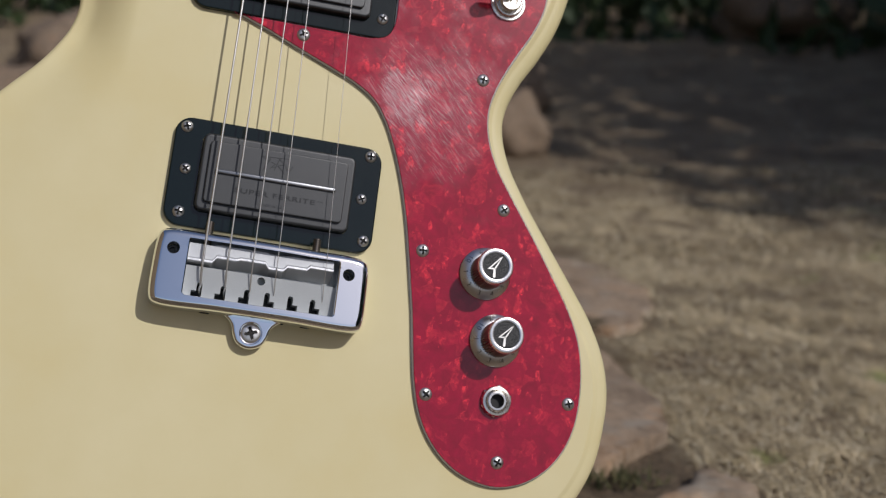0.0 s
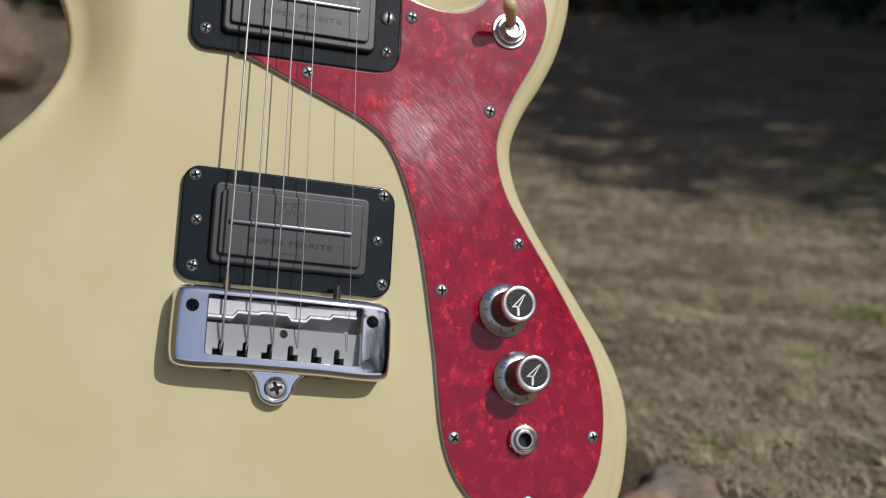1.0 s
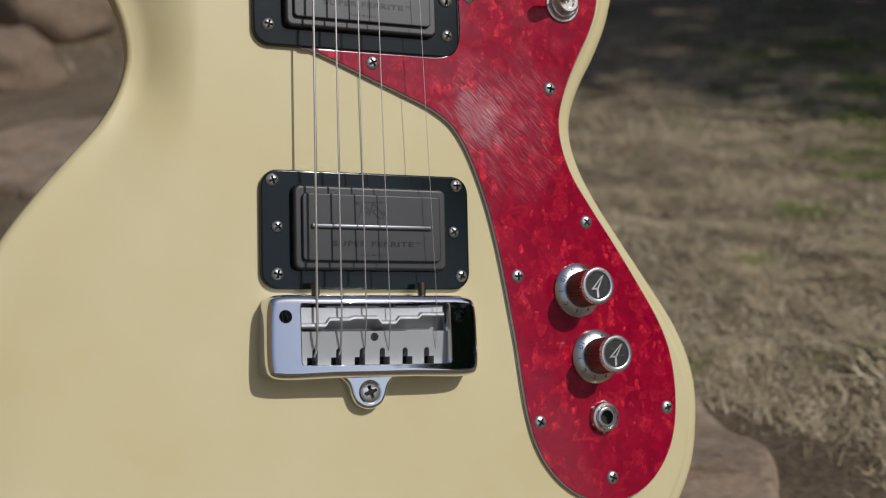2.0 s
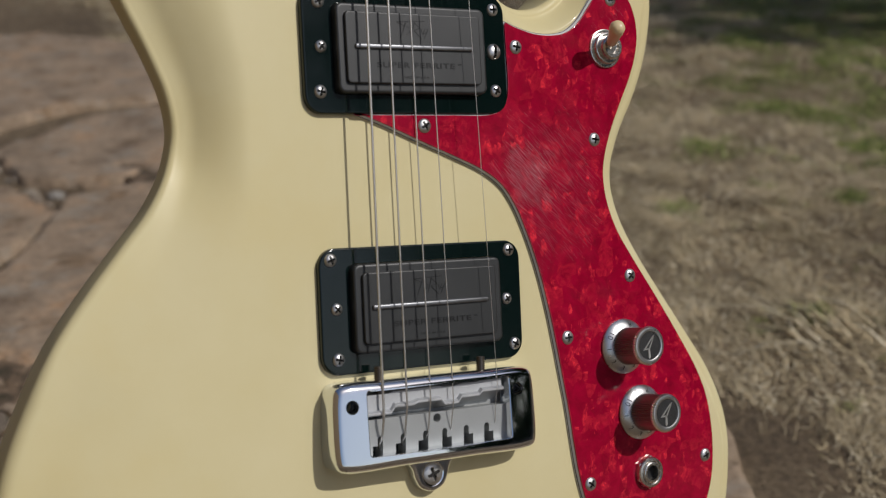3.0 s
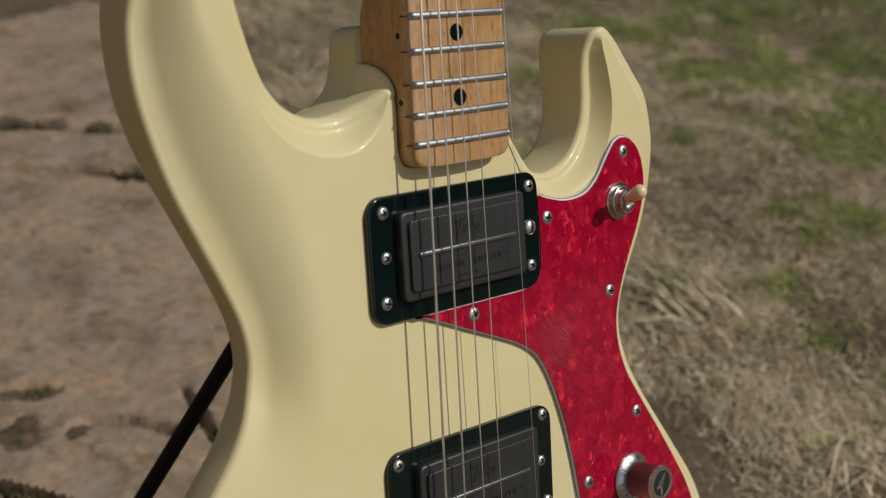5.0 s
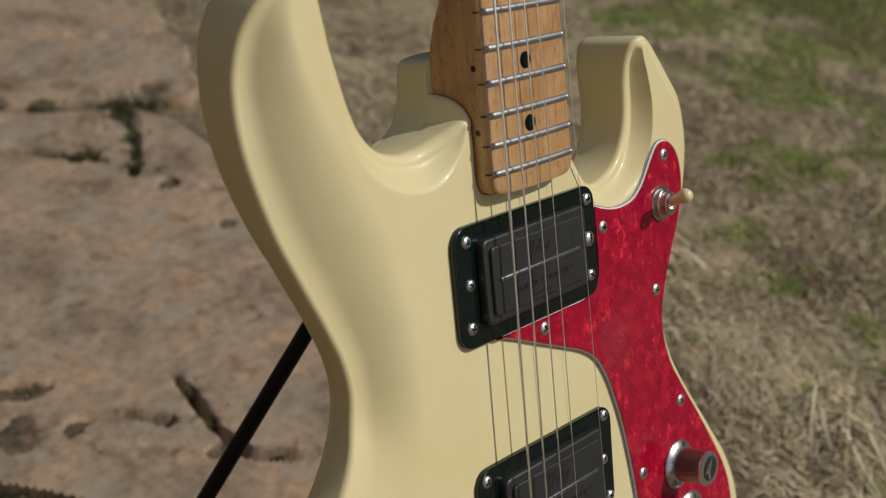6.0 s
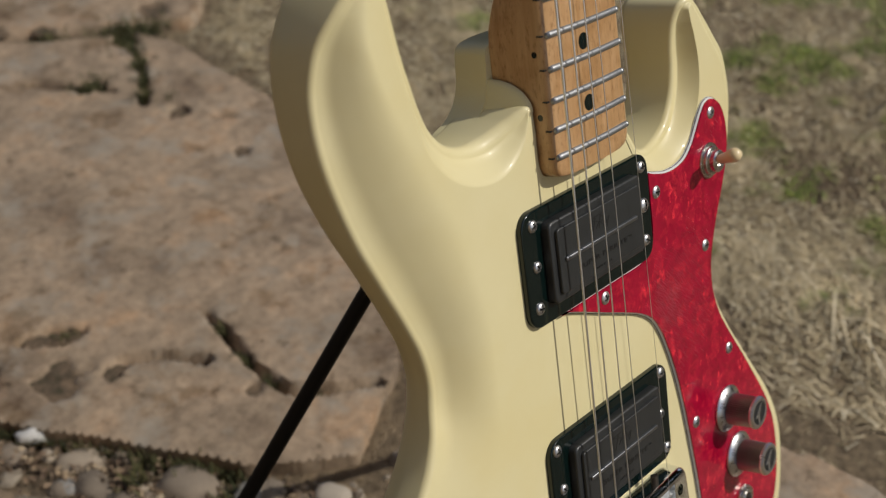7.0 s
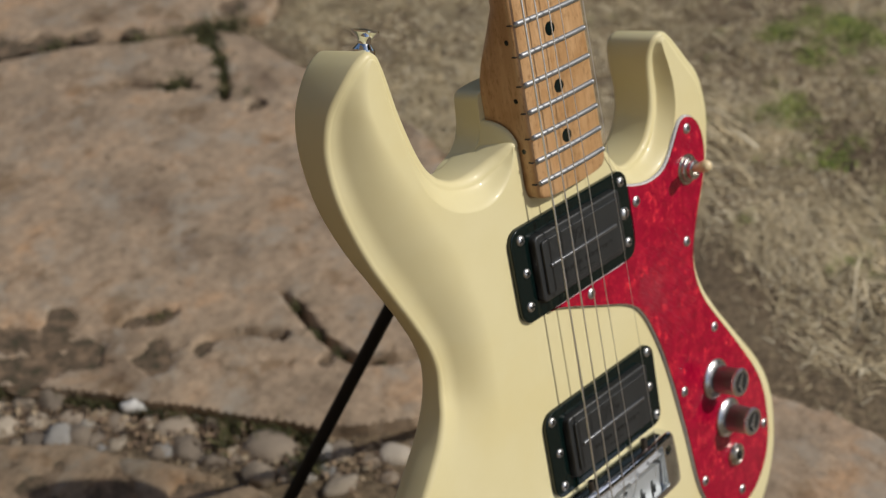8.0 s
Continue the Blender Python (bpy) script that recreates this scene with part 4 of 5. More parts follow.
def make_undergrowth():
    rnd = random.Random(21)
    verts, faces = [], []
    for _ in range(16000):
        a, d = rnd.uniform(-0.7, 1.2), rnd.uniform(6.5, 13)
        x, y = d * math.sin(a), d * math.cos(a)
        z = ground_height(x, y) + rnd.random() ** 1.6 * 1.9
        e = Euler((rnd.uniform(0, 3), rnd.uniform(0, 3), rnd.uniform(0, 6.28))).to_matrix()
        s, base = rnd.uniform(0.05, 0.14), len(verts)
        verts += [tuple(Vector((x, y, z)) + e @ Vector(c)) for c in ((-s, 0, 0), (0, -s * 0.5, 0.02), (s, 0, 0), (0, s * 0.5, 0.02))]
        faces.append((base, base + 1, base + 2, base + 3))
    for _ in range(9000):
        # and an unseen hedge below the trees towards the sun, added to darken reflections
        a, d = rnd.uniform(1.62, 2.56), rnd.uniform(7.5, 9.5)
        x, y = d * math.sin(a), d * math.cos(a)
        z = ground_height(x, y) + rnd.random() ** 1.3 * 2.0
        e = Euler((rnd.uniform(0, 3), rnd.uniform(0, 3), rnd.uniform(0, 6.28))).to_matrix()
        s, base = rnd.uniform(0.05, 0.14), len(verts)
        verts += [tuple(Vector((x, y, z)) + e @ Vector(c)) for c in ((-s, 0, 0), (0, -s * 0.5, 0.02), (s, 0, 0), (0, s * 0.5, 0.02))]
        faces.append((base, base + 1, base + 2, base + 3))
    return tagged(mesh_part("undergrowth", verts, faces, LEAF, smooth=0), "dark shaded undergrowth at the top of the bank, and an added hedge out of view", "bushes", kind="stuff")


make_undergrowth()

# ---- guitar ----
guitar = tagged(new("electric_guitar"), "cream electric guitar with red pearl pickguard, leaning on a black stand", "guitar")
guitar.matrix_world = LEAN

# outline: across, up, edge rounding, width of the carved slope, its drop, and how late it drops
EDGE_BASS = [(-106.5, 234.8, 3, 1, 0.6, 1), (-113.8, 232, 3.2, 4, 1, 1), (-121.5, 224.4, 2.6, 8.9, 4.2, 1), (-128.3, 213.2, 2.6, 14.8, 9.8, 1), (-131.7, 199.9, 2.6, 19.7, 12.8, 1),
             (-132.3, 187, 2.6, 23.6, 13.7, 1), (-131, 172.3, 2.6, 27.5, 13.7, 1), (-127.2, 156.5, 2.6, 30.5, 13.7, 1), (-121.1, 138.5, 2.6, 32.1, 13.7, 1), (-112.7, 119.3, 2.6, 33.7, 13.1, 1),
             (-104.3, 100.9, 2.6, 29.8, 12.6, 1), (-98.8, 85.9, 2.6, 27.2, 12, 1), (-97.1, 73, 2.6, 24, 12, 1), (-98.9, 63.2, 2.6, 26.4, 11.7, 1), (-102.5, 54.3, 2.6, 31.2, 9, 1)]
EDGE_LOW = [(-110, 42.4, 3.2, 34.5, 6.8, 1), (-121.3, 29.3, 3.2, 41.4, 5.9, 1), (-134.2, 14.2, 3.2, 46, 5.4, 1), (-148.3, -4.8, 3.2, 48.3, 5.2, 1), (-158.3, -23.9, 5, 48.3, 5.1, 1),
            (-167, -44, 5, 46, 5, 1), (-173, -68, 6, 41.4, 5, 1), (-173, -92, 7, 34.5, 4.1, 1), (-165, -120, 7, 24, 2, 1), (-147, -145, 7, 16, 1, 1),
            (-118, -161, 7, 12, 0.5, 1), (-80, -169, 7, 10, 0.5, 1), (-20, -172, 7, 10, 0.5, 1), (40, -171, 7, 10, 0.5, 1), (90, -166, 6, 6, 0.5, 1)]
EDGE_TREBLE = [(127.5, -152.5, 6, 6, 0.4, 1), (151.7, -135.8, 6.5, 3, 1.2, 1), (165.5, -113.1, 6.5, 3, 1.2, 1), (170.1, -89.9, 6.5, 3, 1.2, 1), (170.2, -74.1, 6.5, 3, 1.2, 1),
               (166.8, -59.2, 6.5, 3, 1.2, 1), (158.8, -42.3, 6.5, 3, 1.2, 1), (145.8, -23.4, 6.5, 3, 1.2, 1), (132.4, -4.7, 6.5, 3, 1.2, 1), (119.9, 13.4, 6.5, 3, 1.2, 1),
               (110.9, 29.5, 6.5, 3, 1.2, 1), (106.8, 43.8, 6.5, 3, 1.2, 1), (107.3, 54.1, 6.5, 3, 1.2, 1), (112.6, 67.8, 6.5, 3, 1.2, 1), (121.6, 83.2, 6.5, 3, 1.2, 1),
               (128.7, 97.8, 6.5, 3, 1.2, 1)]
EDGE_HORN = [(133.5, 113.2, 6.5, 3, 1.2, 1), (135.9, 128.1, 6.5, 3, 1.2, 1), (135, 140.6, 6.5, 3, 1.2, 1), (131.4, 153.2, 6.5, 3, 1.2, 1), (123.2, 164.2, 6.2, 3, 1.2, 1),
             (115.8, 173.0, 5.6, 3, 1.2, 1), (107.8, 181.2, 4.4, 2.5, 1.2, 1), (100.5, 184.8, 2.6, 1.2, 0.6, 1.3), (93.8, 182.4, 2.2, 2.2, 2.2, 1.8), (91, 175, 2.2, 5.3, 5.4, 2.6),
             (91.2, 164, 2.2, 7.6, 7.6, 3), (92, 152, 2.2, 8.6, 8.6, 3), (89.6, 140.5, 2.4, 9.0, 8.6, 2.6), (82, 130.5, 2.8, 9.0, 7.4, 2)]
EDGE_NECK = [(72, 125, 3, 9.5, 7, 1.5), (60, 123.5, 3, 8, 5, 1.1), (50, 126, 2, 4, 2.5, 1.0), (43, 131.5, 1, 1.5, 0.6, 1.0), (37, 139, 0.7, 0.6, 0.1, 1.0), (31, 147.5, 0.6, 0.5, 0.0, 1.0),
             (28.0, 150.5, 0.4, 0.4, 0.0, 1.0), (27.7, 147, 0.3, 0.4, 0.0, 1.0), (27.7, 142, 0.3, 0.4, 0.0, 1.0), (25.6, 137.6, 0.3, 0.4, 0.0, 1.0), (20.5, 135.9, 0.3, 0.4, 0.0, 1.0),
             (0, 135.7, 0.3, 0.4, 0.0, 1.0), (-20.5, 135.9, 0.3, 0.4, 0.0, 1.0), (-25.6, 137.6, 0.3, 0.4, 0.0, 1.0), (-27.7, 142, 0.3, 0.4, 0.0, 1.0), (-27.7, 156, 0.3, 0.4, 0.0, 1.0)]
EDGE_CUT = [(-27.8, 162, 0.5, 0.3, 0.0, 1.0), (-28.5, 166.4, 0.8, 0.3, 0.0, 1.0), (-31.2, 167.5, 1.8, 0.5, 0.2, 1.1), (-35, 166.0, 3.4, 2.0, 1.2, 1.2), (-40, 163.4, 4.6, 6, 4.0, 1.3), (-51, 159.5, 5, 10, 8, 1.25), (-62, 159.5, 4, 10.5, 8.5, 1.2),
            (-72, 163.5, 4, 10, 8, 1.1), (-81, 171.5, 4.5, 8, 5.5, 1.0), (-87, 181, 4.5, 5, 3.5, 1.0), (-91.7, 192, 4, 3, 2, 1.0), (-95.3, 205, 4, 2.5, 1.5, 1.0), (-98.2, 219, 3.5, 2, 1, 1.0),
            (-100.2, 226.4, 3, 1.0, 0.6, 1.0), (-102.6, 232.2, 2.5, 0.8, 0.5, 1.0)]
BACK = 35.5  # depth of the body's back


def make_body():
    c = closed_curve(EDGE_BASS + EDGE_LOW + EDGE_TREBLE + EDGE_HORN + EDGE_NECK + EDGE_CUT, 1500)
    loop, r, w, drop, late = c[:, :2], c[:, 2], c[:, 3], c[:, 4], c[:, 5]
    for _ in range(24):
        w, drop, late = [(np.roll(q, 1) + 2 * q + np.roll(q, -1)) / 4 for q in (w, drop, late)]
    n = inward(loop, 3)
    face_r = np.where(r > 2, 5.0, r)
    rows = []
    # belly contour on the bass side of the back
    belly = np.interp(loop[:, 1], (-140, -100, -60, 13, 60, 90, 115, 129, 146, 162, 190, 213), (5, 8, 14, 17, 17.6, 16.5, 15.2, 14, 10.5, 8, 6, 4.5))
    k = np.clip((-60 - loop[:, 0]) / 25, 0, 1)
    flat_r, deep_r = face_r + (1.3 * belly - face_r) * k, face_r + (belly - face_r) * k
    for a in np.linspace(90, 0, 8):
        rows.append((flat_r * (1 - math.cos(radians(a))), BACK - deep_r * (1 - math.sin(radians(a)))))
    for a in np.linspace(0, 90, 9):
        rows.append((r * (1 - math.cos(radians(a))), drop + r - r * math.sin(radians(a))))
    shelf = 0.36 * np.clip((late - 1) / 2, 0, 1)
    # forearm side: a flat lip, then a hollow that is steepest near it and eases out into the face
    fine = np.linspace(0, 1, 201)
    rise = np.cumsum(np.interp(fine, (0, 0.10, 0.27, 0.5, 0.8, 1), (0.45, 0.6, 1.6, 1.3, 0.6, 0)))
    rise = (rise - rise[0]) / (rise[-1] - rise[0])
    arm = np.clip((-88 - loop[:, 0]) / 8, 0, 1)
    steep = np.clip((late - 1.3) / 1.2, 0, 1)
    for v in np.linspace(0, 1, 31)[1:]:
        u = np.clip((v - shelf) / (1 - shelf), 0, 1)
        soft = 0.65 * u * u * (3 - 2 * u) + 0.35 * u
        other = soft * (1 - steep) + u ** 1.15 * steep
        rows.append((r + w * v, drop * (1 - arm * np.interp(v, fine, rise) - (1 - arm) * other)))
    rows.append((r + w + 0.6, drop * 0))
    bm = bmesh.new()
    rings = []
    for a, dep in rows:
        q = loop + n * a[:, None]
        rings.append([bm.verts.new(F(q[i, 0], q[i, 1], -dep[i])) for i in range(len(loop))])
    m = len(loop)
    for lo, hi in zip(rings, rings[1:]):
        for i in range(m):
            j = (i + 1) % m
            bm.faces.new((lo[i], lo[j], hi[j], hi[i]))
    bm.faces.new(rings[-1])
    bm.faces.new(rings[0])
    tongue = closed_curve([(-58, 152), (-50.5, 158.8), (-41, 162.6), (-34.5, 168), (-31.3, 175), (-30, 184), (-28.6, 189.6), (-23, 191.5), (0, 191.8), (20, 191.2), (25.8, 188.5), (28.3, 183),
                           (30, 170), (35, 147), (43, 131), (20, 124), (-20, 128), (-48, 142)], 120)
    slab_bm(tongue, -BACK + 0.4, -19.3, bm=bm, cap_bottom=True)
    # a quarter-round shoulder falls from the face to the tongue along the side of the neck
    foot = np.array([(-35.0, 167.0), (-33.2, 170.0), (-32.0, 173.0), (-31.2, 176.0), (-30.6, 178.6)])
    lines = []
    for a in np.linspace(0, 90, 25):
        z, h = 164.5 + 12.6 * math.sin(radians(a)), -19.3 * (1 - math.cos(radians(a)))
        fx, fz = [np.interp(a / 90, np.linspace(0, 1, 5), foot[:, k]) for k in (0, 1)]
        lines.append([bm.verts.new(F(-27.75 + (fx + 27.75) * (1 - (1 - v) ** 1.6), z + (fz - z) * v, h - (33.0 + h) * v ** 2.2)) for v in np.linspace(0, 1, 15)])
    for lo, hi in zip(lines, lines[1:]):
        for q in range(14):
            bm.faces.new((lo[q], lo[q + 1], hi[q + 1], hi[q]))
    return part("body", bm, LACQUER, guitar, "cream lacquered body with carved edges", 50)


make_body()

GUARD_LOW = [(-29, 78.2), (-13, 72), (3, 65.2), (19, 58.6), (32, 52.8), (41, 46.5), (47, 38), (52.5, 25.5), (57.6, 10), (61.5, -6), (64.5, -22), (67, -37), (69.4, -52),
             (71.2, -67), (73.4, -82), (77.2, -96), (83.2, -107), (91.5, -116), (101, -122), (112, -125.2), (120.5, -125.2), (131, -122), (141, -115), (148.5, -105), (152.7, -94)]
GUARD_HIGH = [(154.4, -81), (154, -67), (151.5, -54), (146, -41), (137, -26), (124, -6), (112, 11.5), (103, 26), (98.4, 39), (97.4, 50), (99, 58.5), (103, 69), (109, 80.8),
              (115.5, 92.7), (119.8, 103.5), (121.4, 113), (120, 123), (116.4, 130), (111, 134.2), (106, 135.3), (101.3, 134), (97, 130), (92, 124), (87, 118.2), (80, 113.4),
              (72, 111.8), (63, 112.2), (53.5, 114.6), (47.2, 116.6)]
GUARD_NOTCH = [(46.7, 115.6), (46.6, 104), (46.6, 88), (45.6, 83.2), (42.2, 79.2), (37, 77.5), (20, 77.4), (0, 77.5), (-20, 77.7), (-27.5, 77.9)]
GUARD_SCREWS = [(4.8, 72.3), (92.5, 65.4), (108.6, 3.8), (71.6, -20.8), (79.8, -86.4), (148.3, -83.4), (116.4, -113.7), (105.9, 128), (52.5, 105.4)]


def make_guard():
    loop = closed_curve(GUARD_LOW + GUARD_HIGH + GUARD_NOTCH, 420)
    n = inward(loop, 2)
    base = slab_bm(loop, 0.0, 1.0)
    guard = part("pickguard", slab_bm(loop + n * 0.9, 1.5, 2.5, 0.12, 2), PEARL, guitar, "red pearl plastic pickguard, scratched")
    part("under_ply", base, UNDERPLY, guard, "thin dark bottom layer")
    bm = bmesh.new()
    rings = [[bm.verts.new(F(*(p + n[i] * a), h)) for i, p in enumerate(loop)] for a, h in ((-0.1, 0.25), (-0.05, 0.5), (0.3, 1.2), (0.8, 1.75), (1.2, 1.75))]
    for lo, hi in zip(rings, rings[1:]):
        for i in range(len(loop)):
            j = (i + 1) % len(loop)
            bm.faces.new((lo[i], lo[j], hi[j], hi[i]))
    part("white_ply", bm, PLY, guard, "white bevelled middle layer")
    for k, (x, z) in enumerate(GUARD_SCREWS):
        part("screw", screw_bm(x, z, 2.5, 3.0, turn=0.5 + 0.9 * k), NICKEL, guard)
    return guard


make_guard()


def make_pickup(cx, cz, turn, screws, slotted):
    pick = part("pickup", slab_bm(rounded_rect(95.0, 49.8, 7.5, cx + 0.2, cz - 0.2, 7, turn), 0.0, 2.6, 0.7, 3,
                                  holes=[rounded_rect(70.0, 36.0, 3.2, cx + 0.5, cz + 0.4, 4, turn)[::-1]]), RING, guitar, "glossy black pickup ring with grey cover")
    spin = Matrix.Translation(F(cx, cz, 0)) @ pose(0, 0, 0, 0, -turn, 0) @ Matrix.Translation(-F(0, 0, 0))
    kids = []
    kids.append(part("cover", slab_bm(rounded_rect(69.4, 35.4, 3.0, 0.5, 0.4, 5), -4.0, 6.4, 1.1, 4), COVER, pick, "dark grey plastic cover"))
    rim = slab_bm(rounded_rect(62.6, 28.2, 1.8, 0.3, 0.5, 4), 6.3, 7.9, 0.45, 3)
    kids.append(part("raised_panel", rim, COVER, pick))
    kids.append(part("blade", box_bm((-27.4, -0.1, 7.4), (27.1, 1.9, 9.0), 0.6, 3), BLADE, pick, "bright steel pole blade"))
    kids.append(lettering("lettering", "SUPER FERRITE", 0.0022, on_face(0.3, -6.3, 7.93, 0, 1.66), MARK, pick, 0.00008, thick=0.03))
    kids.append(lettering("lettering", "TM", 0.0009, on_face(20.9, -5.6, 7.93, 0, 1.2), MARK, pick, 0.00008))
    kids.append(lettering("lettering", "MADE IN U.S.A.", 0.0011, on_face(0.2, -11.0, 7.93, 0, 1.05), MARK, pick, 0.00008))
    logo = bmesh.new()
    for a, b, w in (((-7.5, 10.2), (5.5, 10.9), 0.45), ((-7.5, 10.2), (-3.6, 8.4), 0.4), ((-3.4, 9.9), (-6.2, 3.6), 0.6), ((-3.0, 8.4), (-1.0, 7.6), 0.4), ((-1.0, 7.6), (-3.4, 5.0), 0.45),
                    ((-2.4, 6.0), (-0.4, 6.4), 0.4), ((0.6, 10.4), (-1.2, 4.6), 0.55), ((0.6, 10.0), (3.0, 8.0), 0.45), ((3.0, 8.0), (0.2, 7.0), 0.45), ((0.2, 7.0), (3.6, 3.6), 0.55),
                    ((3.6, 7.6), (4.2, 5.4), 0.45), ((4.2, 5.4), (5.4, 7.8), 0.4), ((6.8, 7.8), (4.6, 3.6), 0.55), ((5.0, 6.0), (6.2, 6.4), 0.4)):
        a, b = [np.array((-1.2, 8.0)) + np.array((1.02, 1.0)) * (np.array(q) - np.array((-0.8, 7.2))) for q in (a, b)]
        d = b - a
        s = np.array((-d[1], d[0])) / np.linalg.norm(d) * w / 2
        quad = [np.array(a) + s, np.array(a) - s, np.array(b) - s * 0.5, np.array(b) + s * 0.5]
        slab_bm(quad, 7.8, 7.98, bm=logo)
    kids.append(part("emblem", logo, MARK, pick, "dark moulded emblem of slanted strokes"))
    for ob in kids:
        ob.data.transform(spin)
    for k, (x, z) in enumerate(screws):
        wide = slotted and k == 5
        part("screw", screw_bm(x, z, 2.6, 3.4 if wide else 2.7 if k < 4 else 2.5, wide, 0.3 + 1.3 * k if not wide else -0.1, 0.55), NICKEL, pick)
    return pick


make_pickup(0.2, -0.5, -1.0, [(-41.7, 20.3), (42.5, 19.4), (-40.6, -18.7), (43.2, -20.4), (-40.1, 1.0), (40.3, -1.1)], False)
make_pickup(-0.7, 102.2, -0.3, [(-40.5, 121.0), (41.3, 120.7), (-41.6, 85.9), (40.8, 86.6), (-40.3, 103.5), (40.8, 103.0)], True)


SADDLE_STEPS = [-1.9, 0.5, 1.2, -0.8, 1.2, 2.6]


def make_bridge():
    """Chrome surround over a grey casting with a stepped saddle, held by a lug at its foot."""
    cx, cz, turn = -2.2, -45.4, -1.3
    spin = Matrix.Translation(F(cx, cz, 0)) @ pose(0, 0, 0, 0, -turn, 0) @ Matrix.Translation(-F(0, 0, 0))
    side = [(44.6, 16.4), (20, 17.0), (-20, 17.0), (-43.0, 16.4), (-45.2, 14.6), (-46.6, 0), (-45.6, -15.0), (-43.4, -16.9), (-15, -17.2), (15, -17.2), (45.6, -16.9), (47.9, -15.0), (48.9, 0), (47.5, 14.6)]
    loop = closed_curve(side, 160)
    window = rounded_rect(66.4, 25.6, 1.5, 1.3, 1.0, 4)
    bm = bmesh.new()
    n = inward(loop)
    # rounded shell, arched from end to end
    arch = lambda x, z: 13.7 - 1.9 * (x / 46.0) ** 2 - 0.055 * z
    rows = [(0.0, None)] + [(3.2 * (1 - math.cos(radians(a))), 3.2 * (1 - math.sin(radians(a)))) for a in np.linspace(0, 84, 9)] + [(3.6, 0.0)]
    rings = []
    for a, low in rows:
        q = loop + n * a
        rings.append([bm.verts.new(F(x, z, 0.2 if low is None else arch(x, z) - low)) for x, z in q])
    for lo, hi in zip(rings, rings[1:]):
        for i in range(len(loop)):
            j = (i + 1) % len(loop)
            bm.faces.new((lo[i], lo[j], hi[j], hi[i]))
    edges = [bm.edges.get((rings[-1][i], rings[-1][(i + 1) % len(loop)])) for i in range(len(loop))]
    for hole in (window, circle(2.7, -38.6, 8.0, 20), circle(2.7, 39.2, 8.0, 20)):
        dense = np.array([hole[i] * (1 - f) + hole[(i + 1) % len(hole)] * f for i in range(len(hole)) for f in np.linspace(0, 1, 9 if len(hole) > 22 else 2)[:-1]])
        ups = [[bm.verts.new(F(*(p * (1 - sh) + dense.mean(0) * sh), arch(p[0], p[1]) - low)) for p in dense] for sh, low in ((-0.016, 0.0), (-0.005, 0.2), (0.0, 0.7), (0.0, 7.0))]
        for lo, hi in zip(ups, ups[1:]):
            for i in range(len(dense)):
                j = (i + 1) % len(dense)
                bm.faces.new((lo[i], lo[j], hi[j], hi[i]))
        edges += [bm.edges.get((ups[0][i], ups[0][(i + 1) % len(dense)])) for i in range(len(dense))]
    flat = bm.faces.layers.int.new("flat")
    for g in bmesh.ops.triangle_fill(bm, use_beauty=True, use_dissolve=False, edges=edges)["geom"]:
        if isinstance(g, bmesh.types.BMFace):
            g[flat] = 1
    for _ in range(5):
        long = [q for q in bm.edges if q.calc_length() > 0.0035 and len(q.link_faces) == 2 and all(p[flat] for p in q.link_faces)]
        if long:
            bmesh.ops.subdivide_edges(bm, edges=long, cuts=1)
            bmesh.ops.triangulate(bm, faces=[p for p in bm.faces if p[flat]])
    for v in bm.verts:
        if v.link_faces and all(p[flat] for p in v.link_faces):
            v.co.y = TOP - arch(v.co.x * 1000, v.co.z * 1000) / 1000
    bridge = part("bridge", bm, CHROME, guitar, "polished chrome bridge surround", 24)
    kids = [bridge]
    # a near-black plate puts the shade under the string slots into colour
    kids.append(part("recess", box_bm((-33.5, -13.5, 0.3), (36.5, -2.6, 1.0)), DARK, bridge, "near-black plate standing for the shade below the string slots"))
    kids.append(part("bridge_base", box_bm((-33.4, -2.5, 0.4), (36.4, 15, 3.0), 0.2), CAST, bridge, "dull grey cast base"))
    slots = [-25.6, -15.2, -4.8, 5.6, 16.0, 26.0]
    comb = [(-33.2, -13.0)]
    for k, q in enumerate(slots):
        notch = [(-2.7, -13.0), (-2.7, -8.7), (-0.5, -8.7), (-0.5, -5.9), (0.1, -5.0), (1.3, -5.0), (1.9, -5.9), (1.9, -13.0)]
        comb += [(q + dx, dz) for dx, dz in notch] if k < 3 else [(q - dx, dz) for dx, dz in notch[::-1]]
    comb += [(36.0, -13.0), (36.0, 2.0), (-33.2, 2.0)]
    block = slab_bm(comb, 1.0, 8.4, holes=[circle(1.8, 1.3, -0.4, 14)[::-1]])
    for v in block.verts:
        if TOP - v.co.y > 0.004:
            v.co.y += 0.00006 * (-v.co.z * 1000 - 2.4)
    kids.append(part("string_anchor", block, CAST, bridge, "slotted grey string anchor", 20))
    steps = SADDLE_STEPS
    saddle = bmesh.new()
    stations = []
    for q, off in zip(slots, steps):
        stations += [(q - 4.3, off), (q + 4.3, off)]
    stations[0], stations[-1] = (-32.0, steps[0]), (32.2, steps[-1])
    stations[5], stations[6] = (slots[2] + 6.6, steps[2]), (slots[3] - 2.0, steps[3])
    prof = ((2.2, 1.0), (5.0, 8.6), (5.6, 11.3), (5.9, 11.7), (6.7, 11.7), (7.0, 11.3), (7.5, 10.0), (9.4, 9.9), (12.2, 9.9), (12.8, 1.0))
    rings = [[saddle.verts.new(F(x, z + (off if 0 < k < 8 else off * 0.25 if k == 8 else 0.0), h)) for k, (z, h) in enumerate(prof)] for x, off in stations]
    for lo, hi in zip(rings, rings[1:]):
        for i in range(len(prof)):
            j = (i + 1) % len(prof)
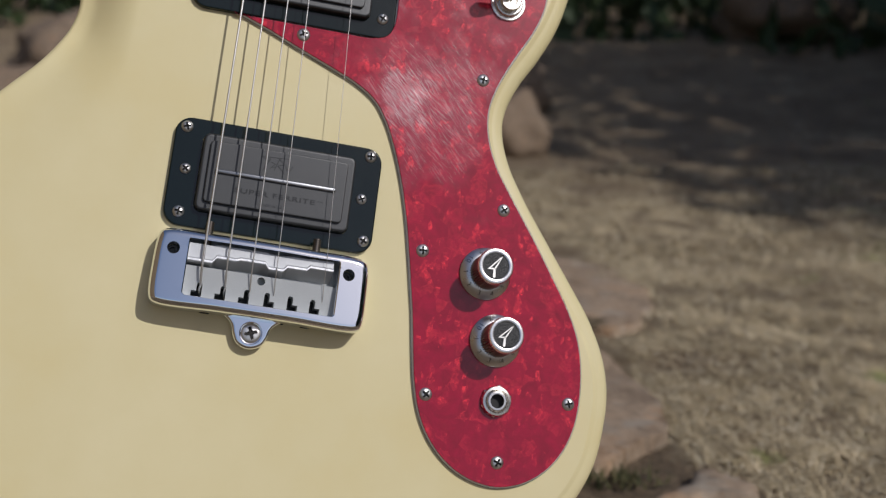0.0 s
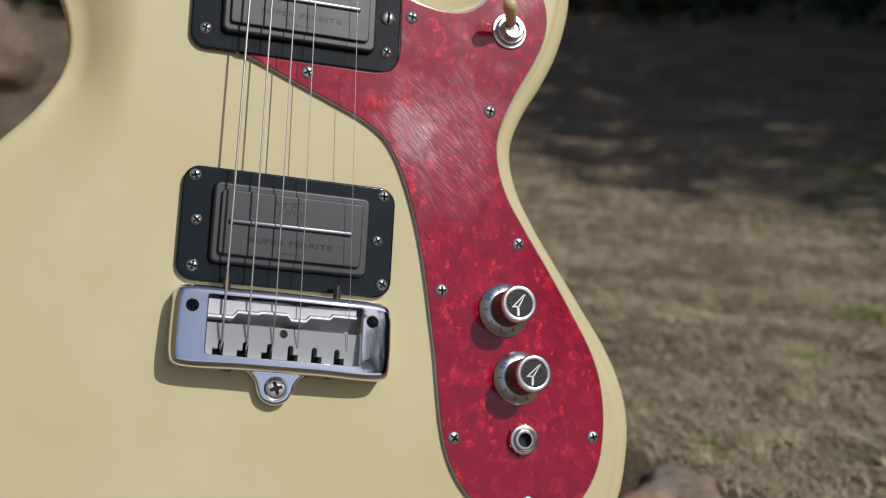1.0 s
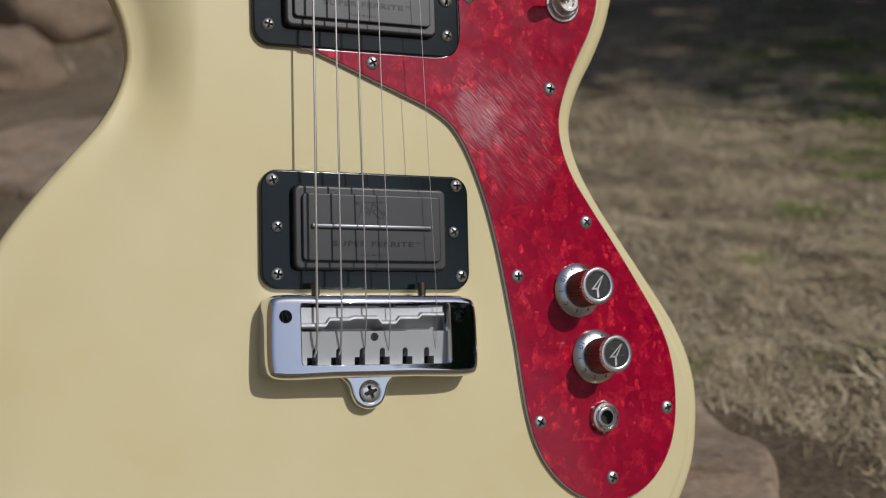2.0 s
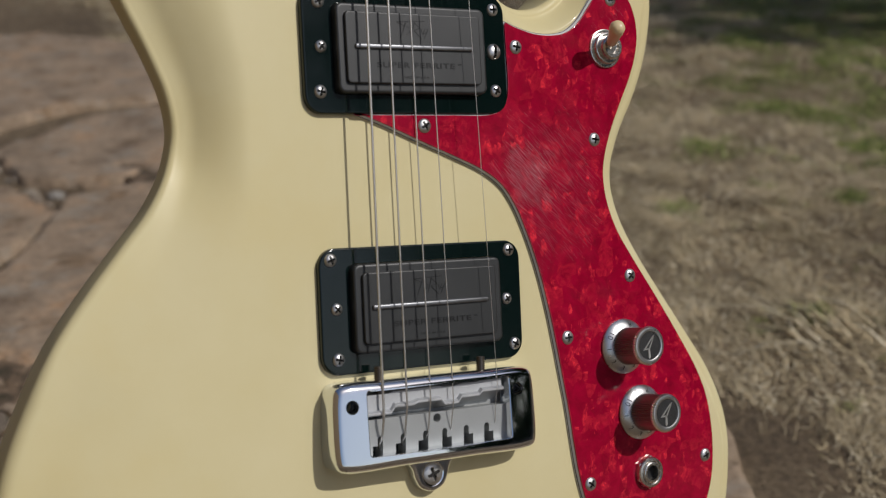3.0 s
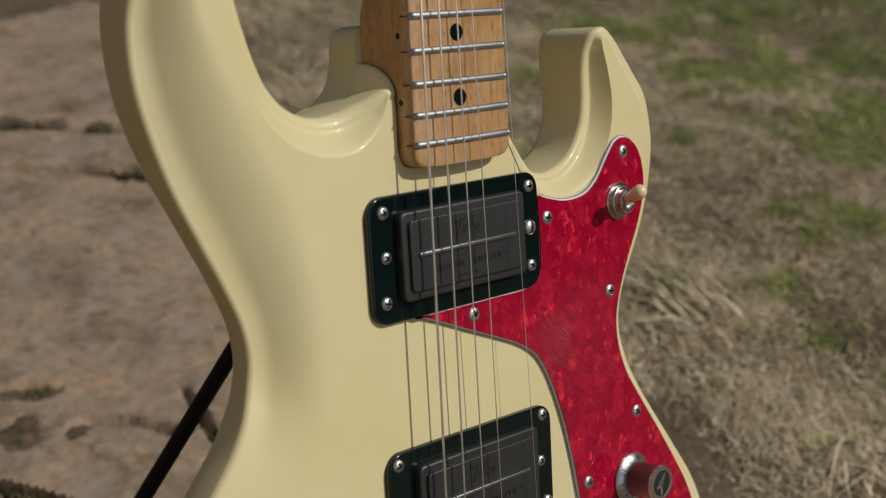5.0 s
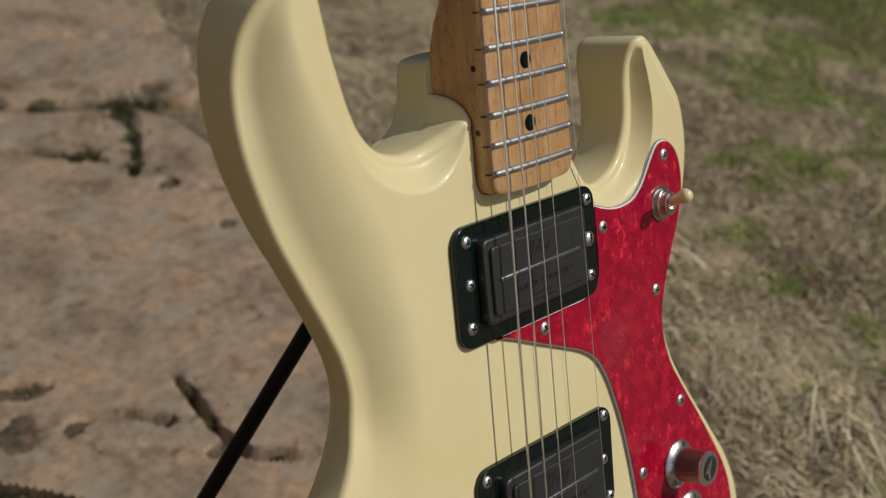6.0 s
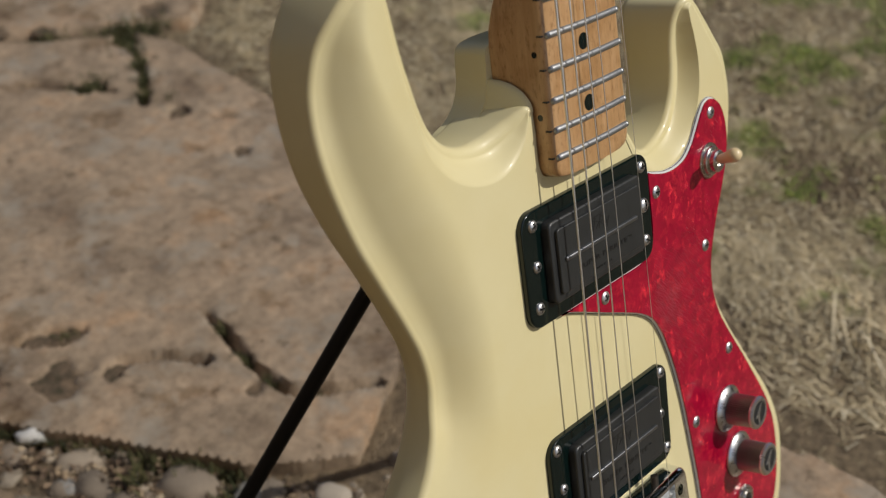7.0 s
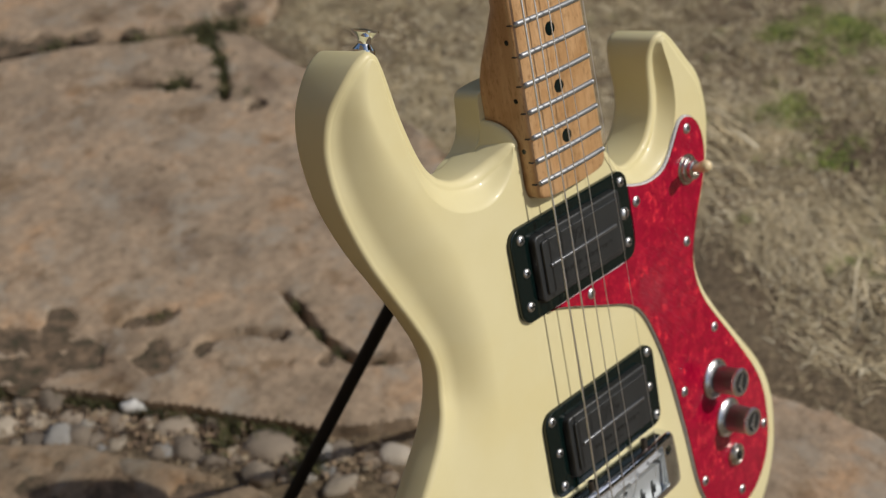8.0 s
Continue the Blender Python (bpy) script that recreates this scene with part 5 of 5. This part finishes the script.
            saddle.faces.new((lo[i], lo[j], hi[j], hi[i])).material_index = 1 if i in (2, 3) else 0
    saddle.faces.new(rings[0])
    saddle.faces.new(rings[-1])
    kids.append(part("saddle", saddle, SADDLE, bridge, "stepped cast saddle, worn crest brightened for its sunlit highlight", 25))
    kids[-1].data.materials.append(CREST)
    for x in (-24.5, 23.5):
        rod = tube_bm([F(x, 22.5, 8.0), F(x, 12.0, 8.0)], 0.0015, 10)
        for t in np.arange(12.5, 22.2, 0.85):
            tube_bm([F(x, t, 8.0), F(x, t + 0.4, 8.0)], 0.0019, 10, rod)
        kids.append(part("adjusting_screw", rod, BRASSY, bridge, "threaded adjusting screw"))
    for x in (-38.6, 39.2):
        sock = lathe_bm([(2.5, 1.0), (2.5, 3.4), (1.4, 3.4), (1.3, 1.6)], x, 8.0, 20)
        kids.append(part("height_screw", sock, UNDERPLY, bridge, "dark recessed screw"))
    # lug with flared shoulders
    lug = closed_curve([(-16, -16.2), (-12, -17.6), (-8.9, -20.5), (-7.6, -24.5), (-5.2, -28.6), (0.2, -30.6), (5.6, -28.6), (8.0, -24.5), (9.3, -20.5), (12.4, -17.6), (16.4, -16.2), (8, -14), (-8, -14)], 90)
    kids.append(part("lug", slab_bm(lug, 0.1, 5.2, 1.4, 4), CHROME, bridge, "chrome mounting lug"))
    well = lathe_bm([(5.2, 5.0), (5.0, 5.4), (4.6, 5.25)], 0.4, -23.4, 28)
    kids.append(part("washer", well, CHROME, bridge))
    kids.append(part("mounting_screw", screw_bm(0.4, -23.4, 5.2, 4.4, False, 0.35, 0.2), NICKEL, bridge))
    # no openings are cut: near-black blocks give the slots their shade
    for x in (-21, 12, 24):
        kids.append(part("vent_slot", box_bm((x - 2.2, -17.45, 1.0), (x + 2.2, -16.6, 4.0), 0.3), DARK, bridge, "near-black block standing for a shaded slot in the lower wall"))
    for ob in kids:
        ob.data.transform(spin)
    return bridge


make_bridge()

SCALE, NUT_Z = 597.0, -42.7 + 597.0
# place at the saddle and over the end of the neck, and radius
STRINGS = [(-27.4, -24.2, 0.53), (-16.7, -14.7, 0.41), (-5.8, -4.9, 0.31), (4.9, 4.0, 0.22), (26.6, 22.8, 0.13)]


def make_strings():
    for k, (x, up, r) in enumerate(STRINGS):
        xn = x + (up - x) * (NUT_Z + 39) / 174
        rest = -39.0 + SADDLE_STEPS[k if k < 4 else 5] + 0.022 * x
        path = [F(x + 0.9, -55.0, 5.0), F(x + 0.2, -52.6, 7.4), F(x + 0.5, -51.0, 8.6), F(x + 0.1, rest - 6.0, 10.6), F(x, rest - 1.0, 12.2), F(x, rest + 0.6, 12.5), F(up, 135, 12.9), F(xn, NUT_Z, 12.7)]
        bm = tube_bm(path, r / 1000, 8)
        part("string", bm, WIRE, guitar, "wound steel string" if k < 3 else "plain steel string", 180)


make_strings()


def fret_z(k):
    return NUT_Z - SCALE * (1 - 2 ** (-k / 12))


def make_neck():
    """One-piece maple neck: square heel in the pocket, rounded farther up."""
    bm = bmesh.new()
    rings = []
    zs = [136.3, 137.2, 138.8, 141.5, 150, 165, 178, 181, 185, 190, 196, 204, 214, 230, 260, 320, 420, 520, NUT_Z + 4]
    for z in zs:
        half = 27.4 - (z - 137) * 0.0135
        ins = 6.0 - math.sqrt(max(0.0, 36 - (6.0 - min(6.0, z - 136.3)) ** 2)) if z < 142.3 else 0.0
        half -= ins
        top = 8.7 + (z - 137) * 0.0045
        k = max(0.0, min(1.0, (z - 190) / 50))
        k = k * k * (3 - 2 * k)
        ring = []
        for i in range(9):
            u = -1 + i / 4
            ring.append((u * (half - 2.2), top - 1.1 * u * u))
        side = [(half - 0.9, top - 1.5), (half - 0.15, top - 2.6), (half, top - 4.2)]
        ring += side
        for i in range(1, 12):
            a = math.pi * i / 12
            sq = (half * max(-1, min(1, 1.45 * math.cos(a))), -19.2 * min(1.0, 1.6 * math.sin(a)) + (top - 4.2) * (1 - min(1.0, 1.6 * math.sin(a))))
            rd = (half * math.copysign(abs(math.cos(a)) ** 0.8, math.cos(a)), (top - 4.2) - 17.0 * math.sin(a) ** 0.8)
            ring.append((sq[0] * (1 - k) + rd[0] * k, sq[1] * (1 - k) + rd[1] * k))
        ring += [(-x, h) for x, h in side[::-1]]
        rings.append([bm.verts.new(F(x, z, h)) for x, h in ring])
    for lo, hi in zip(rings, rings[1:]):
        for i in range(len(lo)):
            j = (i + 1) % len(lo)
            bm.faces.new((lo[i], lo[j], hi[j], hi[i]))
    bm.faces.new(rings[0])
    bm.faces.new(rings[-1])
    neck = part("neck", bm, MAPLE, guitar, "amber maple neck and fingerboard", 50)
    for k in range(1, 21):
        z = fret_z(k)
        half = 27.4 - (z - 137) * 0.0135 - 1.6
        top = 8.7 + (z - 137) * 0.0045
        wire = bmesh.new()
        rows = []
        us = [-1, -0.985, -0.95] + list(np.linspace(-0.9, 0.9, 9)) + [0.95, 0.985, 1]
        for u in us:
            end = max(0.15, min(1.0, math.sqrt(max(0.0, 1 - max(0.0, (abs(u) - 0.95) / 0.05) ** 2))))
            base = top - 1.1 * (u * half / (half + 0.8)) ** 2
            rows.append([wire.verts.new(F(u * half, z + 1.45 * math.cos(a) * end, base - 0.2 + 1.4 * math.sin(a) * end)) for a in np.linspace(0, math.pi, 7)])
        for lo, hi in zip(rows, rows[1:]):
            for i in range(6):
                wire.faces.new((lo[i], lo[i + 1], hi[i + 1], hi[i]))
        wire.faces.new(rows[0])
        wire.faces.new(rows[-1])
        fret = part("fret", wire, FRETWIRE, neck, "worn nickel fret")
        for side in (-1, 1):
            bmesh.ops.create_uvsphere(wire_end := bmesh.new(), u_segments=10, v_segments=6, radius=0.0014)
            bmesh.ops.translate(wire_end, verts=wire_end.verts[:], vec=F(side * (half - 0.9), z, top - 0.9))
            part("fret_end", wire_end, FRETWIRE, fret)
        if k > 12:
            part("fret_tang", box_bm((-half - 2.16, z - 0.28, top - 4.0), (-half - 0.1, z + 0.28, top - 1.6)), DARK, fret)
    for k in (3, 5, 7, 9, 12, 15, 17, 19):
        z = (fret_z(k) + fret_z(k - 1)) / 2
        top = 8.7 + (z - 137) * 0.0045
        for x in ((-9, 9) if k == 12 else (-1.6,)):
            part("inlay_dot", lathe_bm([(3.4, top - 1.5), (3.4, top + 0.03)], x, z - 0.5, 24), RING, neck, "black dot inlay")
        half = 27.4 - (z - 137) * 0.0135
        bm = tube_bm([F(-half + 1.5, z - 0.6, top - 6.2), F(-half - 0.06, z - 0.6, top - 6.2)], 0.0013, 14)
        part("side_dot", bm, RING, neck, "small black side dot")
    return neck


make_neck()


def make_knob(x, z, turn):
    prof = [(8.3, 3.0), (8.3, 4.6), (8.0, 18.4), (7.8, 19.2)]
    knob = part("volume_knob", lathe_bm(prof, x, z, 88, 1, 0.75), FLUTE, guitar, "fluted silver control knob")
    part("skirt", lathe_bm([(12.2, 2.7), (12.3, 3.5), (11.9, 4.0), (9.0, 5.6), (7.2, 5.9)], x, z, 48), SATIN, knob, "silver skirt with numerals")
    part("rim", lathe_bm([(7.7, 18.6), (8.4, 19), (8.6, 19.6), (8.6, 20.2), (8.0, 21), (7.0, 21.2), (6.4, 21), (6.3, 20.4)], x, z, 96, 1, 0.34), SATIN, knob, "knurled bright rim")
    part("insert", lathe_bm([(6.35, 20), (6.35, 20.65)], x, z, 40), INSERT, knob, "pebbled black insert")
    arrow = bmesh.new()
    c, s = math.cos(turn), math.sin(turn)
    for quad in ([(2.0, 5.0), (1.0, 4.2), (-3.5, -2.4), (-2.7, -2.2)], [(2.0, 5.0), (1.5, 4.0), (-0.6, -1.4), (0.2, -1.2)], [(-2.9, -2.2), (-2.2, -1.5), (0.2, -0.9), (0.0, -1.7)], [(-0.9, -1.2), (-0.3, -5.0), (0.4, -5.7), (0.9, -4.9), (0.0, -1.2)]):
        slab_bm([(x + px * c - pz * s, z + px * s + pz * c) for px, pz in quad], 20.5, 21.05, bm=arrow)
    part("pointer", arrow, WIRE, knob, "bright pointer emblem")
    for d in range(1, 11):
        a = radians(180 + 36 * (d - 1)) + 0.05
        px, pz = x + 10.05 * math.cos(a), z + 10.05 * math.sin(a)
        m = Matrix.Translation(F(px, pz, 4.98)) @ pose(0, 0, 0, 90, 0, 0) @ pose(0, 0, 0, 0, 0, math.degrees(a) + 90) @ pose(0, 0, 0, 35, 0, 0)
        lettering("numeral", str(d), 0.0026, m, MARK, knob, 0.00012)
    # the shaft leans a little up the neck
    lean = Matrix.Identity(4)
    lean[2][1], lean[2][3] = -0.065, 0.065 * (TOP - 0.004)
    for ob in [knob, *knob.children]:
        ob.data.transform(lean)
    return knob


make_knob(102.3, -27.6, -0.16)
make_knob(110.2, -58.2, -0.22)


def make_jack(x, z):
    jack = part("output_jack", slab_bm(circle(7.7, x, z, 6, 0.42), 2.5, 4.4, 0.6, 3, holes=[circle(5.2, x, z, 24)[::-1]]), STEEL, guitar, "dull nickel output jack with hexagonal nut")
    part("collar", lathe_bm([(7.1, 0.5), (7.05, 4.5), (6.6, 5.2), (5.6, 5.35), (5.0, 4.9), (4.9, 0.6)], x, z, 40), STEEL, jack)
    part("barrel", slab_bm(circle(4.9, x, z, 32), 0.0, 5.9, 0.7, 3, holes=[circle(3.3, x, z, 24)[::-1]]), STEEL, jack)
    # the guard is not pierced here; a near-black disc paints the hole's shade
    part("socket", lathe_bm([(3.5, 2.45), (3.5, 2.6)], x, z, 24), DARK, jack, "near-black disc standing for the socket's shaded hole")


make_jack(113, -86)


def make_switch(x, z):
    sw = part("toggle_switch", slab_bm(circle(7.2, x, z, 14, 0.25), 3.0, 5.4, 0.7, 3, holes=[circle(5.3, x, z, 24)[::-1]]), STEEL, guitar, "nickel toggle switch with ivory tip")
    part("washer", slab_bm(circle(8.7, x, z, 36), 2.4, 3.4, 0.35, 2, holes=[circle(5.3, x, z, 24)[::-1]]), STEEL, sw)
    part("bushing", lathe_bm([(5.4, 2.4), (5.4, 8.0), (4.7, 8.8), (3.2, 8.8), (2.8, 7.6)], x, z, 32), STEEL, sw)
    foot, tip = F(x, z, 6.0), F(x - 7.5, z + 6.2, 21.0)
    d = (tip - foot).normalized()
    part("lever", tube_bm([foot, foot + d * 0.006], 0.0014, 12), STEEL, sw)
    bm = bmesh.new()
    path = [foot + d * 0.0045, foot + d * 0.006, foot + d * 0.011, foot + d * 0.0155, foot + d * 0.018, foot + d * 0.0197, foot + d * 0.0205]
    radii = [0.0021, 0.0024, 0.0027, 0.0033, 0.0034, 0.0026, 0.0012]
    side = d.orthogonal().normalized()
    up = d.cross(side)
    rings = [[bm.verts.new(p + (side * math.cos(k * math.pi / 10) + up * math.sin(k * math.pi / 10)) * r) for k in range(20)] for p, r in zip(path, radii)]
    for lo, hi in zip(rings, rings[1:]):
        for k in range(20):
            bm.faces.new((lo[k], lo[(k + 1) % 20], hi[(k + 1) % 20], hi[k]))
    bm.faces.new(rings[0])
    bm.faces.new(rings[-1])
    part("switch_tip", bm, TIP, sw, "ivory plastic tip", 80)


make_switch(101.2, 105.8)


def make_strap_button():
    bm = bmesh.new()
    base, d = F(-97.0, 231.6, -15.5), Vector((0.33, -0.10, 1.0)).normalized()
    rows = [(-2.5, 5.4), (1.2, 5.4), (1.7, 4.6), (3.6, 3.0), (5.4, 3.2), (7.2, 4.7), (8.8, 6.4), (9.6, 6.5), (9.8, 5.9), (9.2, 3.4)]
    side = d.orthogonal().normalized()
    up = d.cross(side)
    rings = [[bm.verts.new(base + d * (h / 1000) + (side * math.cos(k * math.pi / 16) + up * math.sin(k * math.pi / 16)) * (r / 1000)) for k in range(32)] for h, r in rows]
    for lo, hi in zip(rings, rings[1:]):
        for k in range(32):
            bm.faces.new((lo[k], lo[(k + 1) % 32], hi[(k + 1) % 32], hi[k]))
    bm.faces.new(rings[0])
    bm.faces.new(rings[-1])
    part("strap_button", bm, CHROME, guitar, "flared chrome strap button")


make_strap_button()


def make_stand():
    """A folding stand: three legs from a hub behind the guitar, and a padded yoke below it."""
    stand = tagged(new("guitar_stand"), "black steel guitar stand with spread legs on the flagstones", "stand")
    stand.matrix_world = pose(0, 0, 0)
    hub = Vector((0.006, 0.135, 0.32))
    for foot in ((-0.1412, 0.2222, 0.008), (0.20, 0.20, 0.008), (0.02, -0.03, 0.008)):
        leg = part("leg", tube_bm([hub, Vector(foot)], 0.0042, 14), BLACKSTEEL, stand, "straight black leg")
        d = (hub - Vector(foot)).normalized()
        part("rubber_foot", tube_bm([Vector(foot) - d * 0.006, Vector(foot) + d * 0.022], 0.0075, 14), RING, leg)
    part("hub", tube_bm([hub + Vector((0, 0, -0.025)), hub + Vector((0, 0.006, 0.03))], 0.017, 18), BLACKSTEEL, stand)
    part("upright", tube_bm([hub, LEAN @ F(0, -60, -52), LEAN @ F(0, -182, -48)], 0.008, 14), BLACKSTEEL, stand)
    for s in (-1, 1):
        part("yoke_arm", tube_bm([LEAN @ F(0, -182, -48), LEAN @ F(55 * s, -180, -44), LEAN @ F(62 * s, -179.5, -20), LEAN @ F(62 * s, -179, 8)], 0.0065, 12), BLACKSTEEL, stand, "bent padded arm")


make_stand()
